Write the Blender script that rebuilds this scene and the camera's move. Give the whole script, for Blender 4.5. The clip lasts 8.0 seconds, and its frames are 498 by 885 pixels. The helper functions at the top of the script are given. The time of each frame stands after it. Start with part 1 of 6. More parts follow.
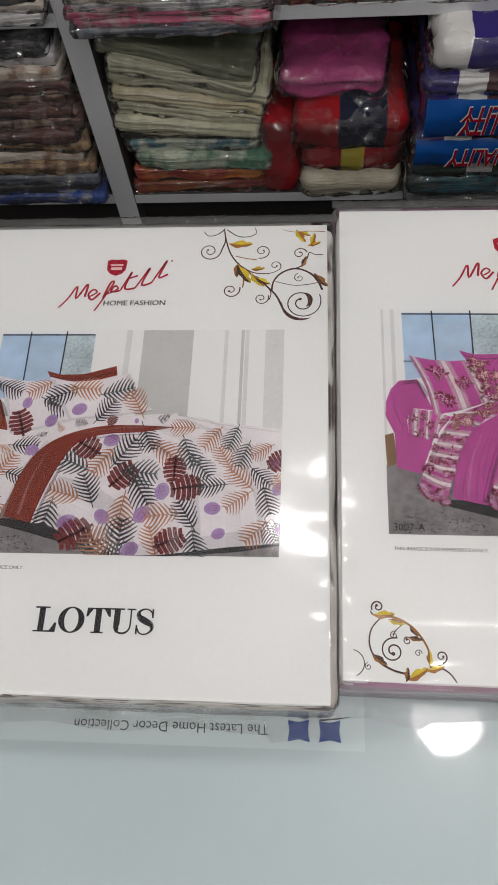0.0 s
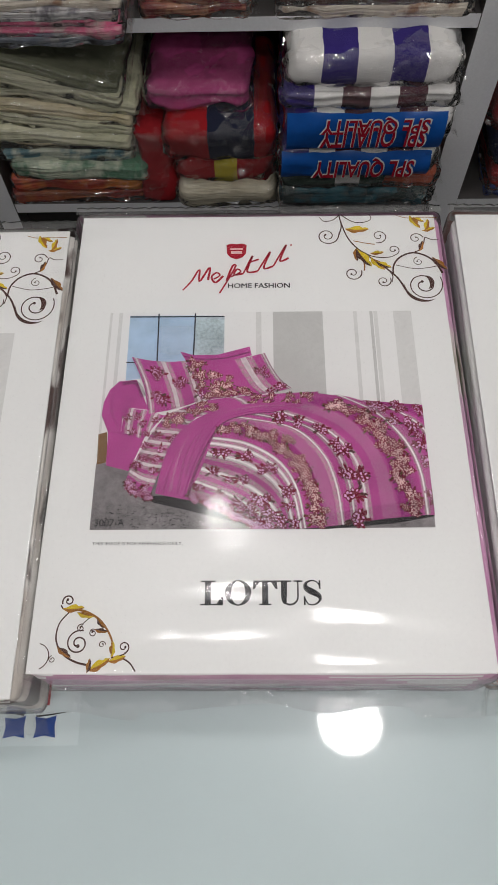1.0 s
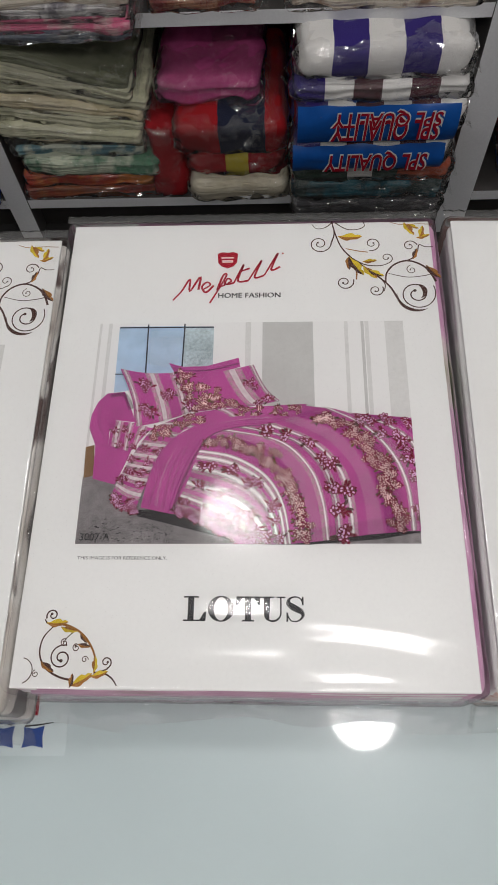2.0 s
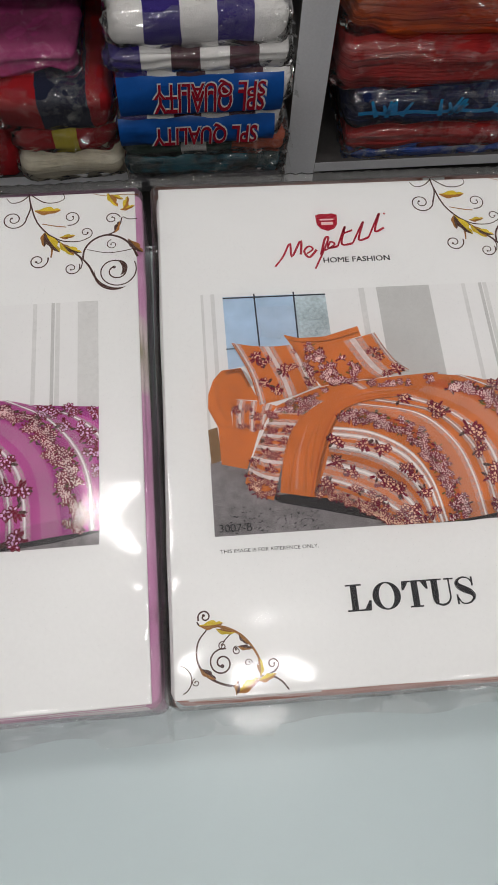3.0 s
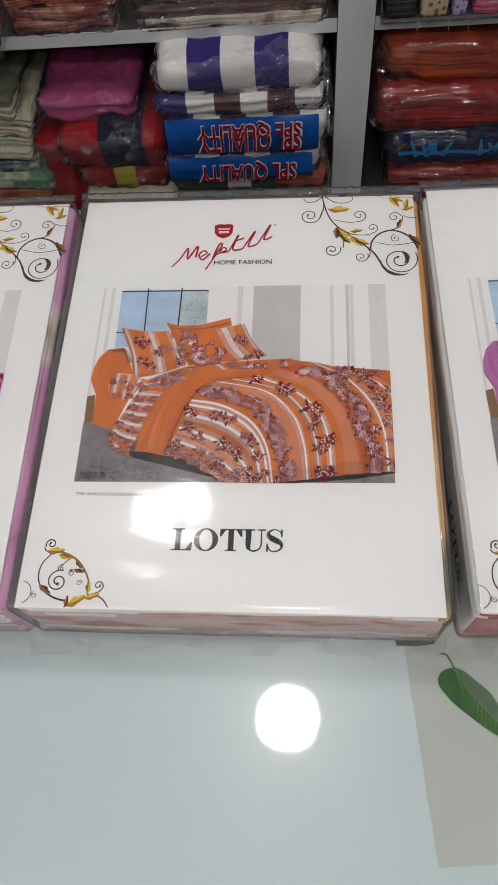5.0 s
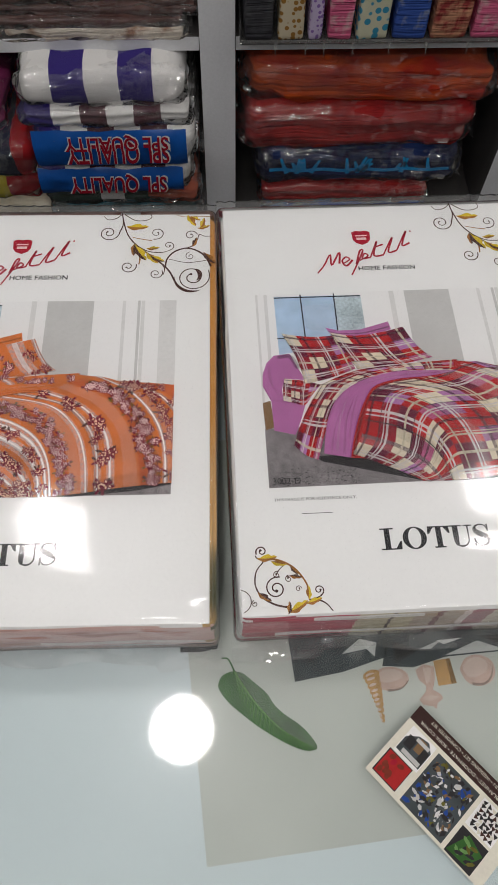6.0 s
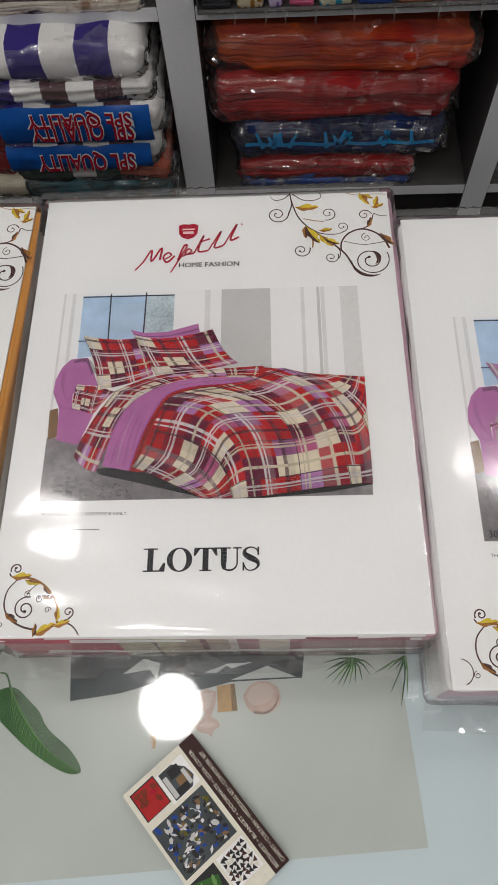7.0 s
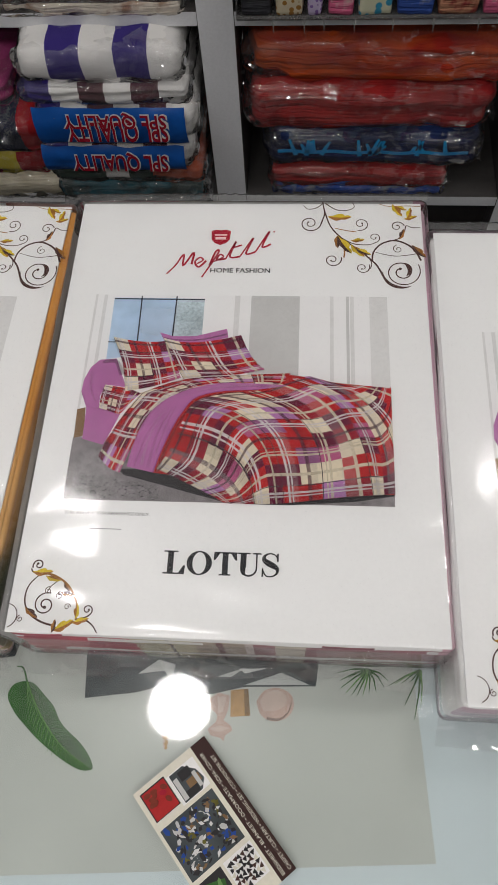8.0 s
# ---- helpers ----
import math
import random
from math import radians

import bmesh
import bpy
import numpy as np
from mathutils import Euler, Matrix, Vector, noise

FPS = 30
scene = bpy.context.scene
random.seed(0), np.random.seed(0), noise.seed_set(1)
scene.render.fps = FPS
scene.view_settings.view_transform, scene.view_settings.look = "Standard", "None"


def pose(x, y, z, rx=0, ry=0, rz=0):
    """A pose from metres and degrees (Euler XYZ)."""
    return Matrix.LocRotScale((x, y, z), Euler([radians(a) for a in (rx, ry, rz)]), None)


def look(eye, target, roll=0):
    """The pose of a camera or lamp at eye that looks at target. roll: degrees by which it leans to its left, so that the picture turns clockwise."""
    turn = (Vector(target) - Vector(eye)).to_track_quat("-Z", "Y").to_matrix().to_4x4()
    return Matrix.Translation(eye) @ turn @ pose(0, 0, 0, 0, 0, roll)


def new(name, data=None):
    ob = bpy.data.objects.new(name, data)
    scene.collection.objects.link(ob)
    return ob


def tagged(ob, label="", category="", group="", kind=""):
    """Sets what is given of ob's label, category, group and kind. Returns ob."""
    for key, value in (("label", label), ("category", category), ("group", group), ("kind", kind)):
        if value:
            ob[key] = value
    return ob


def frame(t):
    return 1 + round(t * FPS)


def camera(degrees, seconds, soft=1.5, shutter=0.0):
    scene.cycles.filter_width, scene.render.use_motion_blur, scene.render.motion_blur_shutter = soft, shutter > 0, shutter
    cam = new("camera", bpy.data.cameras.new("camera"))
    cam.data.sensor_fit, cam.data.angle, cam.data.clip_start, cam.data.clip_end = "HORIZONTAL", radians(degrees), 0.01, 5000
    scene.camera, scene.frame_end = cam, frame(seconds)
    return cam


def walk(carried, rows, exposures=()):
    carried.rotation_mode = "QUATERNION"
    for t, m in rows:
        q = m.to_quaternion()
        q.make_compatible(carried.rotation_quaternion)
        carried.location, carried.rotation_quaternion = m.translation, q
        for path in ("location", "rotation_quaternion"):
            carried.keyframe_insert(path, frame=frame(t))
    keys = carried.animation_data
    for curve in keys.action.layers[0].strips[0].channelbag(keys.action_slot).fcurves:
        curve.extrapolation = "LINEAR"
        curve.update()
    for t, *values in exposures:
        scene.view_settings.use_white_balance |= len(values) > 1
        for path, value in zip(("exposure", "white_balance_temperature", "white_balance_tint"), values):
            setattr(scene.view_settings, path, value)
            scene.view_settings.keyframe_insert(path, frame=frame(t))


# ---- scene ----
cam = camera(38.5, 8.0, 1.3)
METRES, EYE, TILT, LEAN, TURN = 0.806, 1.378, -90.0, 4.9, 0.0
ROWS = [
    (0.0, 0.0, 0.0, 0.0, -1.11, 24.45, -2.45),
    (0.5, 0.1292, -0.0155, -0.0073, -3.67, 25.11, 1.34),
    (1.0, 0.1918, -0.0189, -0.011, -4.12, 25.34, 0.17),
    (2.5, 0.2587, -0.0143, 0.0117, -3.63, 25.0, 1.16),
    (3.0, 0.4044, -0.001, 0.0276, -6.67, 22.77, 5.26),
    (3.5, 0.5116, -0.0216, -0.0034, -5.83, 25.39, 3.3),
    (4.0, 0.5592, -0.0543, -0.0494, -5.03, 24.92, -0.89),
    (5.5, 0.591, -0.0765, -0.068, -2.92, 26.43, -0.71),
    (6.0, 0.7041, -0.0879, -0.0732, -5.83, 26.93, 2.34),
    (6.5, 0.8577, -0.0863, -0.0417, -4.36, 25.14, 0.98),
    (7.0, 0.9267, -0.0888, -0.0328, -2.43, 24.75, -0.55),
    (7.5, 0.9281, -0.0923, -0.0316, -2.25, 24.97, -2.8),
    (8.0, 0.9221, -0.0921, -0.032, -2.1, 25.02, -3.39),
]
# the camera's way between the even half seconds: t, eye, target, roll
BETWEEN = [
    (0.2, (0.053, 0.004, 1.387), (-0.052, 0.849, -0.422), -8.4),
    (0.7, (0.134, -0.009, 1.383), (0.114, 0.833, -0.431), -3.0),
    (1.2, (0.167, -0.003, 1.385), (0.096, 0.830, -0.432), -4.6),
    (2.3, (0.188, 0.008, 1.383), (0.106, 0.835, -0.437), -5.7),
    (2.8, (0.275, 0.013, 1.357), (0.363, 0.840, -0.462), 1.9),
    (3.3, (0.382, 0.007, 1.355), (0.482, 0.836, -0.462), 2.7),
    (4.2, (0.469, -0.050, 1.391), (0.382, 0.838, -0.398), -5.3),
    (5.3, (0.478, -0.055, 1.392), (0.323, 0.827, -0.397), -9.6),
    (5.8, (0.531, -0.064, 1.395), (0.573, 0.851, -0.383), 0.5),
    (6.2, (0.615, -0.050, 1.390), (0.678, 0.849, -0.396), 2.7),
]
PATH = [(t, pose(0, 0, EYE, TILT, LEAN, TURN) @ pose(METRES * x, METRES * y, METRES * z, 90 + pitch, roll, yaw)) for t, x, y, z, yaw, pitch, roll in ROWS]
PATH += [(t, look(eye, target, roll)) for t, eye, target, roll in BETWEEN]
# the sideways way, drawn out by a few millimetres from end to end
DRIFT_T = (0.0, 0.2, 0.5, 2.5, 3.0, 3.5, 4.0, 5.5, 6.0, 6.5, 7.0, 8.0)
DRIFT_X = (-0.0022, -0.0028, -0.0035, -0.0035, -0.003, -0.001, 0.0, 0.0, 0.002, 0.0035, 0.005, 0.005)
PATH = [(t, Matrix.Translation((float(np.interp(t, DRIFT_T, DRIFT_X)), 0, 0)) @ m) for t, m in PATH]
walk(cam, sorted(PATH, key=lambda row: row[0]))

# ---- light: round ceiling panels, set below with their housings; back rows are added fill ----
LAMP_LIGHT = 44.5
scene.view_settings.exposure = 0.0
world = bpy.data.worlds.new("world")
scene.world = world
world.use_nodes = True
world.node_tree.nodes["Background"].inputs[0].default_value = (0.6, 0.65, 0.7, 1)
world.node_tree.nodes["Background"].inputs[1].default_value = 0.05


# ---- materials ----
def node_mat(name):
    m = bpy.data.materials.new(name)
    m.use_nodes = True
    nt = m.node_tree
    return m, nt, nt.nodes["Principled BSDF"]


def noise_node(nt, scale, detail=4.0, rough=0.55, coord="Object", stretch=(1, 1, 1)):
    tc = nt.nodes.new("ShaderNodeTexCoord")
    mp = nt.nodes.new("ShaderNodeMapping")
    mp.inputs["Scale"].default_value = stretch
    tx = nt.nodes.new("ShaderNodeTexNoise")
    tx.inputs["Scale"].default_value, tx.inputs["Detail"].default_value, tx.inputs["Roughness"].default_value = scale, detail, rough
    nt.links.new(tc.outputs[coord], mp.inputs[0])
    nt.links.new(mp.outputs[0], tx.inputs["Vector"])
    return tx


def ramp_node(nt, fac, stops, interpolation="LINEAR"):
    r = nt.nodes.new("ShaderNodeValToRGB")
    r.color_ramp.interpolation = interpolation
    els = r.color_ramp.elements
    while len(els) < len(stops):
        els.new(0.5)
    for e, (p, c) in zip(els, stops):
        e.position, e.color = p, (*c, 1)
    nt.links.new(fac, r.inputs[0])
    return r


def shade(c, k):
    return tuple(min(1.0, x * k) for x in c)


def surface(name, color, rough=0.5, grain=60.0, vary=0.12, bump=0.0, metal=0.0, coat=0.0, stain=3.0, sheen=0.0, spec=0.5):
    """A plain surface with fine grain and broad unevenness."""
    m, nt, b = node_mat(name)
    fine, broad = noise_node(nt, grain), noise_node(nt, stain, 2.0)
    mx = nt.nodes.new("ShaderNodeMath")
    mx.operation = "ADD"
    half = nt.nodes.new("ShaderNodeMath")
    half.operation, half.inputs[1].default_value = "MULTIPLY", 0.5
    nt.links.new(fine.outputs["Fac"], mx.inputs[0])
    nt.links.new(broad.outputs["Fac"], mx.inputs[1])
    nt.links.new(mx.outputs[0], half.inputs[0])
    r = ramp_node(nt, half.outputs[0], [(0.3, shade(color, 1 - vary)), (0.7, shade(color, 1 + vary))])
    nt.links.new(r.outputs[0], b.inputs["Base Color"])
    b.inputs["Roughness"].default_value, b.inputs["Metallic"].default_value = rough, metal
    b.inputs["Coat Weight"].default_value, b.inputs["Sheen Weight"].default_value = coat, sheen
    b.inputs["Specular IOR Level"].default_value = spec
    if bump:
        bp = nt.nodes.new("ShaderNodeBump")
        bp.inputs["Strength"].default_value, bp.inputs["Distance"].default_value = bump, 0.002
        nt.links.new(fine.outputs["Fac"], bp.inputs["Height"])
        nt.links.new(bp.outputs[0], b.inputs["Normal"])
    return m


def cloth(name, color, second=None, pattern_scale=18.0, balance=0.5, weave=900.0, third=None, hard=0.08, stretch=(1, 1, 1), creased=0.8):
    """Woven cloth: a blotchy printed pattern of up to three colours over a fine weave."""
    m, nt, b = node_mat(name)
    second = second or shade(color, 0.72)
    n = noise_node(nt, pattern_scale, 3.0, 0.6, stretch=stretch)
    stops = [(max(0.0, balance - hard), color), (min(1.0, balance + hard), second)]
    if third:
        stops.append((min(1.0, balance + 0.16), third))
    r = ramp_node(nt, n.outputs["Fac"], stops)
    w = noise_node(nt, weave, 2.0)
    f = noise_node(nt, 9.0, 3.0)
    k = ramp_node(nt, f.outputs["Fac"], [(0.25, (0.95, 0.95, 0.95)), (0.75, (1.4, 1.4, 1.4))])
    mul = nt.nodes.new("ShaderNodeMix")
    mul.data_type, mul.blend_type = "RGBA", "MULTIPLY"
    mul.inputs["Factor"].default_value = 1.0
    nt.links.new(r.outputs[0], mul.inputs["A"])
    nt.links.new(k.outputs[0], mul.inputs["B"])
    nt.links.new(mul.outputs["Result"], b.inputs["Base Color"])
    b.inputs["Roughness"].default_value, b.inputs["Specular IOR Level"].default_value = 0.85, 0.2
    bp = nt.nodes.new("ShaderNodeBump")
    bp.inputs["Strength"].default_value, bp.inputs["Distance"].default_value = 0.5, 0.001
    nt.links.new(w.outputs["Fac"], bp.inputs["Height"])
    crease, dent = noise_node(nt, 5.0, 3.0, 0.6, stretch=(1.0, 1.0, 24.0)), nt.nodes.new("ShaderNodeBump")
    dent.inputs["Strength"].default_value, dent.inputs["Distance"].default_value = creased, 0.012
    nt.links.new(crease.outputs["Fac"], dent.inputs["Height"])
    nt.links.new(bp.outputs[0], dent.inputs["Normal"])
    nt.links.new(dent.outputs[0], b.inputs["Normal"])
    return m


def film_mat(name, rough, crinkle, scale, haze=0.04, tint=(0.95, 0.96, 0.96), deep=0.004, gloss=1.0, stretch=(1, 1, 1), facets=0.0, smear=0.0, detail=5.0):
    """Thin clear plastic or glass: mostly see-through, glossy by Fresnel, creased; smear: share of a broad, greasy gloss."""
    m, nt, b = node_mat(name)
    out = nt.nodes["Material Output"]
    nt.nodes.remove(b)
    clear, shine, veil, broad = [nt.nodes.new("ShaderNodeBsdf" + k) for k in ("Transparent", "Glossy", "Diffuse", "Glossy")]
    clear.inputs[0].default_value = (*tint, 1)
    veil.inputs[0].default_value = (0.9, 0.9, 0.9, 1)
    shine.inputs["Roughness"].default_value, broad.inputs["Roughness"].default_value = rough, 0.27
    height = noise_node(nt, scale, detail, 0.55, stretch=stretch).outputs["Fac"]
    bp = nt.nodes.new("ShaderNodeBump")
    bp.inputs["Strength"].default_value, bp.inputs["Distance"].default_value = crinkle, deep
    nt.links.new(height, bp.inputs["Height"])
    normal = bp.outputs[0]
    if facets:  # crumpled: small flat facets tilted at random, gathered in patches, taut between them
        warp, spread = noise_node(nt, facets * 0.5, 3.0), noise_node(nt, 9.0, 2.0)
        tc, bend, cells, lean, tilt, add, unit = [nt.nodes.new("ShaderNode" + k) for k in ("TexCoord", "VectorMath", "TexVoronoi", "VectorMath", "VectorMath", "VectorMath", "VectorMath")]
        bend.operation, bend.inputs[1].default_value = "MULTIPLY_ADD", (0.05, 0.05, 0.05)
        nt.links.new(warp.outputs["Color"], bend.inputs[0])
        nt.links.new(tc.outputs["Object"], bend.inputs[2])
        cells.inputs["Scale"].default_value = facets
        nt.links.new(bend.outputs[0], cells.inputs["Vector"])
        lean.operation, lean.inputs[1].default_value = "SUBTRACT", (0.5, 0.5, 0.5)
        nt.links.new(cells.outputs["Color"], lean.inputs[0])
        mr = nt.nodes.new("ShaderNodeMapRange")
        mr.inputs["From Min"].default_value, mr.inputs["From Max"].default_value, mr.inputs["To Min"].default_value, mr.inputs["To Max"].default_value = 0.42, 0.58, 0.08, 2.6
        nt.links.new(spread.outputs["Fac"], mr.inputs["Value"])
        tilt.operation, add.operation, unit.operation = "SCALE", "ADD", "NORMALIZE"
        nt.links.new(lean.outputs[0], tilt.inputs[0])
        nt.links.new(mr.outputs[0], tilt.inputs["Scale"])
        nt.links.new(tilt.outputs[0], add.inputs[0])
        nt.links.new(normal, add.inputs[1])
        nt.links.new(add.outputs[0], unit.inputs[0])
        normal = unit.outputs[0]
    nt.links.new(normal, shine.inputs["Normal"])
    fr = nt.nodes.new("ShaderNodeFresnel")
    fr.inputs[0].default_value = 1.5
    g = nt.nodes.new("ShaderNodeMath")
    g.operation, g.inputs[1].default_value, g.use_clamp = "MULTIPLY", gloss, True
    nt.links.new(fr.outputs[0], g.inputs[0])
    m0, m1, m2 = [nt.nodes.new("ShaderNodeMixShader") for _ in range(3)]
    m0.inputs[0].default_value, m1.inputs[0].default_value = smear, haze
    nt.links.new(shine.outputs[0], m0.inputs[1])
    nt.links.new(broad.outputs[0], m0.inputs[2])
    nt.links.new(clear.outputs[0], m1.inputs[1])
    nt.links.new(veil.outputs[0], m1.inputs[2])
    nt.links.new(g.outputs[0], m2.inputs[0])
    nt.links.new(m1.outputs[0], m2.inputs[1])
    nt.links.new(m0.outputs[0], m2.inputs[2])
    nt.links.new(m2.outputs[0], out.inputs[0])
    return m


def ink(name, color, rough=0.45, vary=0.08, grain=350.0):
    return surface(name, color, rough, grain, vary, stain=40.0, spec=0.12)


def lamp_mat(name, strength):
    m, nt, b = node_mat(name)
    b.inputs["Base Color"].default_value = (0.9, 0.9, 0.9, 1)
    b.inputs["Emission Color"].default_value = (1.0, 0.962, 0.945, 1)
    b.inputs["Emission Strength"].default_value = strength
    return m


WALL = surface("wall_paint", (0.72, 0.72, 0.7), 0.7, 120, 0.05, 0.1)
CEIL = surface("ceiling_paint", (0.8, 0.8, 0.79), 0.8, 90, 0.04)
# unseen floor, its pale tile assumed so it bounces light onto the shelves
FLOOR = surface("pale_bounce_floor", (0.55, 0.53, 0.5), 0.3, 30, 0.08)
# near-black colour that stands in for shade on the floor behind the counter
FLOOR_SHADE = surface("floor_shade_black", (0.025, 0.024, 0.024), 0.7, 60, 0.3, 0.3)
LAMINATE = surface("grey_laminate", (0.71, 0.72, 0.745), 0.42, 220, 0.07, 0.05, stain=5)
# dark inner laminate, blackened further by the bays' shade put into its colour
LAMINATE_IN = surface("shaded_dark_inner_laminate", (0.07, 0.066, 0.064), 0.5, 120, 0.15)
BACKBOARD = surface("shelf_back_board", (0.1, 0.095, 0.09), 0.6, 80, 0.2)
PLINTH = surface("dark_plinth", (0.03, 0.028, 0.027), 0.5, 50, 0.25)
COUNTER = surface("counter_laminate", (0.555, 0.61, 0.63), 0.4, 5, 0.05, stain=2.5)
COUNTER_SIDE = surface("counter_side", (0.5, 0.52, 0.53), 0.45, 40, 0.06)
GLASS = film_mat("counter_glass", 0.045, 0.03, 9, 0.0, (0.96, 0.985, 0.98), smear=0.3)
SLEEVE = film_mat("sleeve_film", 0.1, 0.045, 26, 0.003, (0.99, 0.99, 0.99), stretch=(0.3, 1.3, 1.0), smear=0.25, gloss=0.95)
BAG = film_mat("bag_film", 0.08, 0.5, 26, 0.032, (0.985, 0.985, 0.985), deep=0.012, facets=55.0, gloss=2.4, detail=2.0)
SEAM = film_mat("seam_film", 0.12, 0.8, 90, 0.08, (0.8, 0.8, 0.78), stretch=(3, 1, 1))
PAPER = surface("cover_paper", (0.765, 0.77, 0.762), 0.38, 400, 0.025, stain=6)
SHEET_PAPER = surface("sheet_paper", (0.64, 0.69, 0.71), 0.5, 300, 0.03)
SHEET_GREY = surface("sheet_print_grey", (0.47, 0.48, 0.445), 0.5, 12, 0.1, stain=7)
LAMP = lamp_mat("lamp_diffuser", LAMP_LIGHT)
LAMP_RIM = surface("lamp_rim", (0.8, 0.8, 0.8), 0.4, 100, 0.03)

INK = {
    "black": ink("ink_black", (0.025, 0.025, 0.028)), "red": ink("ink_red", (0.36, 0.012, 0.03)), "white": ink("ink_white", (0.8, 0.79, 0.78)),
    "brown": ink("ink_brown", (0.07, 0.035, 0.03)), "gold": ink("ink_gold", (0.58, 0.43, 0.03), vary=0.35, grain=120), "rust": ink("ink_rust", (0.3, 0.13, 0.03), vary=0.5, grain=120),
    "wall": ink("ink_wall", (0.75, 0.75, 0.745), vary=0.02), "grey": ink("ink_grey", (0.5, 0.5, 0.49)), "pale": ink("ink_pale", (0.62, 0.62, 0.61)),
    "sky": ink("ink_sky", (0.4, 0.53, 0.68), vary=0.16, grain=90), "frost": ink("ink_frost", (0.42, 0.5, 0.53), vary=0.45, grain=420), "frame": ink("ink_frame", (0.03, 0.035, 0.05)),
    "floor": ink("ink_floor", (0.2, 0.185, 0.19), vary=0.45, grain=230), "dark": ink("ink_dark", (0.03, 0.028, 0.03)), "stand": ink("ink_stand", (0.2, 0.12, 0.06)),
    "blue": ink("ink_blue", (0.02, 0.06, 0.26)), "maroon": ink("ink_maroon", (0.16, 0.01, 0.03), vary=0.3), "olive": ink("ink_olive", (0.11, 0.1, 0.02), vary=0.4),
    "blush": ink("ink_blush", (0.82, 0.58, 0.57), vary=0.15), "magenta": ink("ink_magenta", (0.43, 0.075, 0.28), vary=0.22, grain=90), "magenta_d": ink("ink_magenta_deep", (0.33, 0.04, 0.22), vary=0.25, grain=90),
    "pinkline": ink("ink_pink_line", (0.72, 0.42, 0.68)), "orange": ink("ink_orange", (0.58, 0.17, 0.045), vary=0.22, grain=90), "orange_d": ink("ink_orange_deep", (0.48, 0.11, 0.035), vary=0.2, grain=90),
    "peach": ink("ink_peach", (0.78, 0.5, 0.36)), "mauve": ink("ink_mauve", (0.41, 0.145, 0.34), vary=0.18, grain=110), "mauve_d": ink("ink_mauve_deep", (0.28, 0.08, 0.25), vary=0.2),
    "plaid_red": ink("ink_plaid_red", (0.4, 0.022, 0.022), vary=0.15),
    "leafbase": ink("ink_leaf_base", (0.72, 0.68, 0.7)), "leafred": ink("ink_leaf_red", (0.16, 0.03, 0.03), vary=0.3),
    "leafblack": ink("ink_leaf_black", (0.04, 0.038, 0.045)), "leaftan": ink("ink_leaf_tan", (0.42, 0.2, 0.12), vary=0.2), "lilac": ink("ink_lilac", (0.36, 0.24, 0.45), vary=0.15),
    "brick": ink("ink_brick", (0.2, 0.035, 0.02), vary=0.25), "teal": ink("ink_teal", (0.05, 0.2, 0.3)), "green": ink("ink_green", (0.034, 0.105, 0.024), vary=0.4, grain=60),
    "green_l": ink("ink_green_light", (0.13, 0.26, 0.08), vary=0.3), "shell": ink("ink_shell", (0.5, 0.36, 0.31), vary=0.2, grain=60), "azure": ink("ink_azure", (0.03, 0.32, 0.66)), "shell_l": ink("ink_shell_light", (0.56, 0.44, 0.39), vary=0.15, grain=60), "sand": ink("ink_sand", (0.45, 0.27, 0.12), vary=0.3),
    "slate": ink("ink_slate", (0.06, 0.07, 0.075), vary=0.3, grain=40), "cream": ink("ink_card_cream", (0.7, 0.67, 0.57)), "cardbrown": ink("ink_card_brown", (0.045, 0.022, 0.02)),
}


def sheer(name, color, cover):
    """A thin printed tone through which the print beneath still shows."""
    m, nt, b = node_mat(name)
    out, clear, mix = nt.nodes["Material Output"], nt.nodes.new("ShaderNodeBsdfTransparent"), nt.nodes.new("ShaderNodeMixShader")
    b.inputs["Base Color"].default_value, b.inputs["Roughness"].default_value = (*color, 1), 0.45
    n = noise_node(nt, 420, 3.0)
    mr = nt.nodes.new("ShaderNodeMapRange")
    mr.inputs["To Min"].default_value, mr.inputs["To Max"].default_value = cover * 0.6, min(1.0, cover * 1.4)
    nt.links.new(n.outputs["Fac"], mr.inputs["Value"])
    nt.links.new(mr.outputs[0], mix.inputs[0])
    nt.links.new(clear.outputs[0], mix.inputs[1])
    nt.links.new(b.outputs[0], mix.inputs[2])
    nt.links.new(mix.outputs[0], out.inputs[0])
    return m


INK.update({
    "t_shade": sheer("tone_shade", (0.03, 0.02, 0.03), 0.11), "t_deep": sheer("tone_deep", (0.02, 0.015, 0.02), 0.34), "t_light": sheer("tone_light", (0.85, 0.82, 0.82), 0.1),
    "t_pale": sheer("tone_pale", (0.85, 0.72, 0.7), 0.3), "t_white": sheer("tone_white", (0.85, 0.82, 0.82), 0.62), "t_cream": sheer("tone_cream", (0.68, 0.62, 0.46), 0.72), "t_wine": sheer("tone_wine", (0.1, 0.012, 0.04), 0.55),
})
THREADS = {"r": (0.42, 0.018, 0.02), "w": (0.13, 0.014, 0.04), "c": (0.64, 0.58, 0.44), "l": (0.4, 0.18, 0.4), "p": (0.82, 0.76, 0.78)}
for a in THREADS:
    for b in THREADS:
        if a <= b:
            INK["weave_" + a + b] = ink("ink_weave_" + a + b, tuple((x + y) / 2 for x, y in zip(THREADS[a], THREADS[b])), vary=0.12)
SLOTS = list(INK)


# ---- building helpers ----
def thing(name, x, y, z, label, category, group="", turn=0.0, kind=""):
    ob = new(name)
    ob.matrix_basis = pose(x, y, z, 0, 0, turn)
    ob.empty_display_size = 0.05
    return tagged(ob, label, category, group, kind)


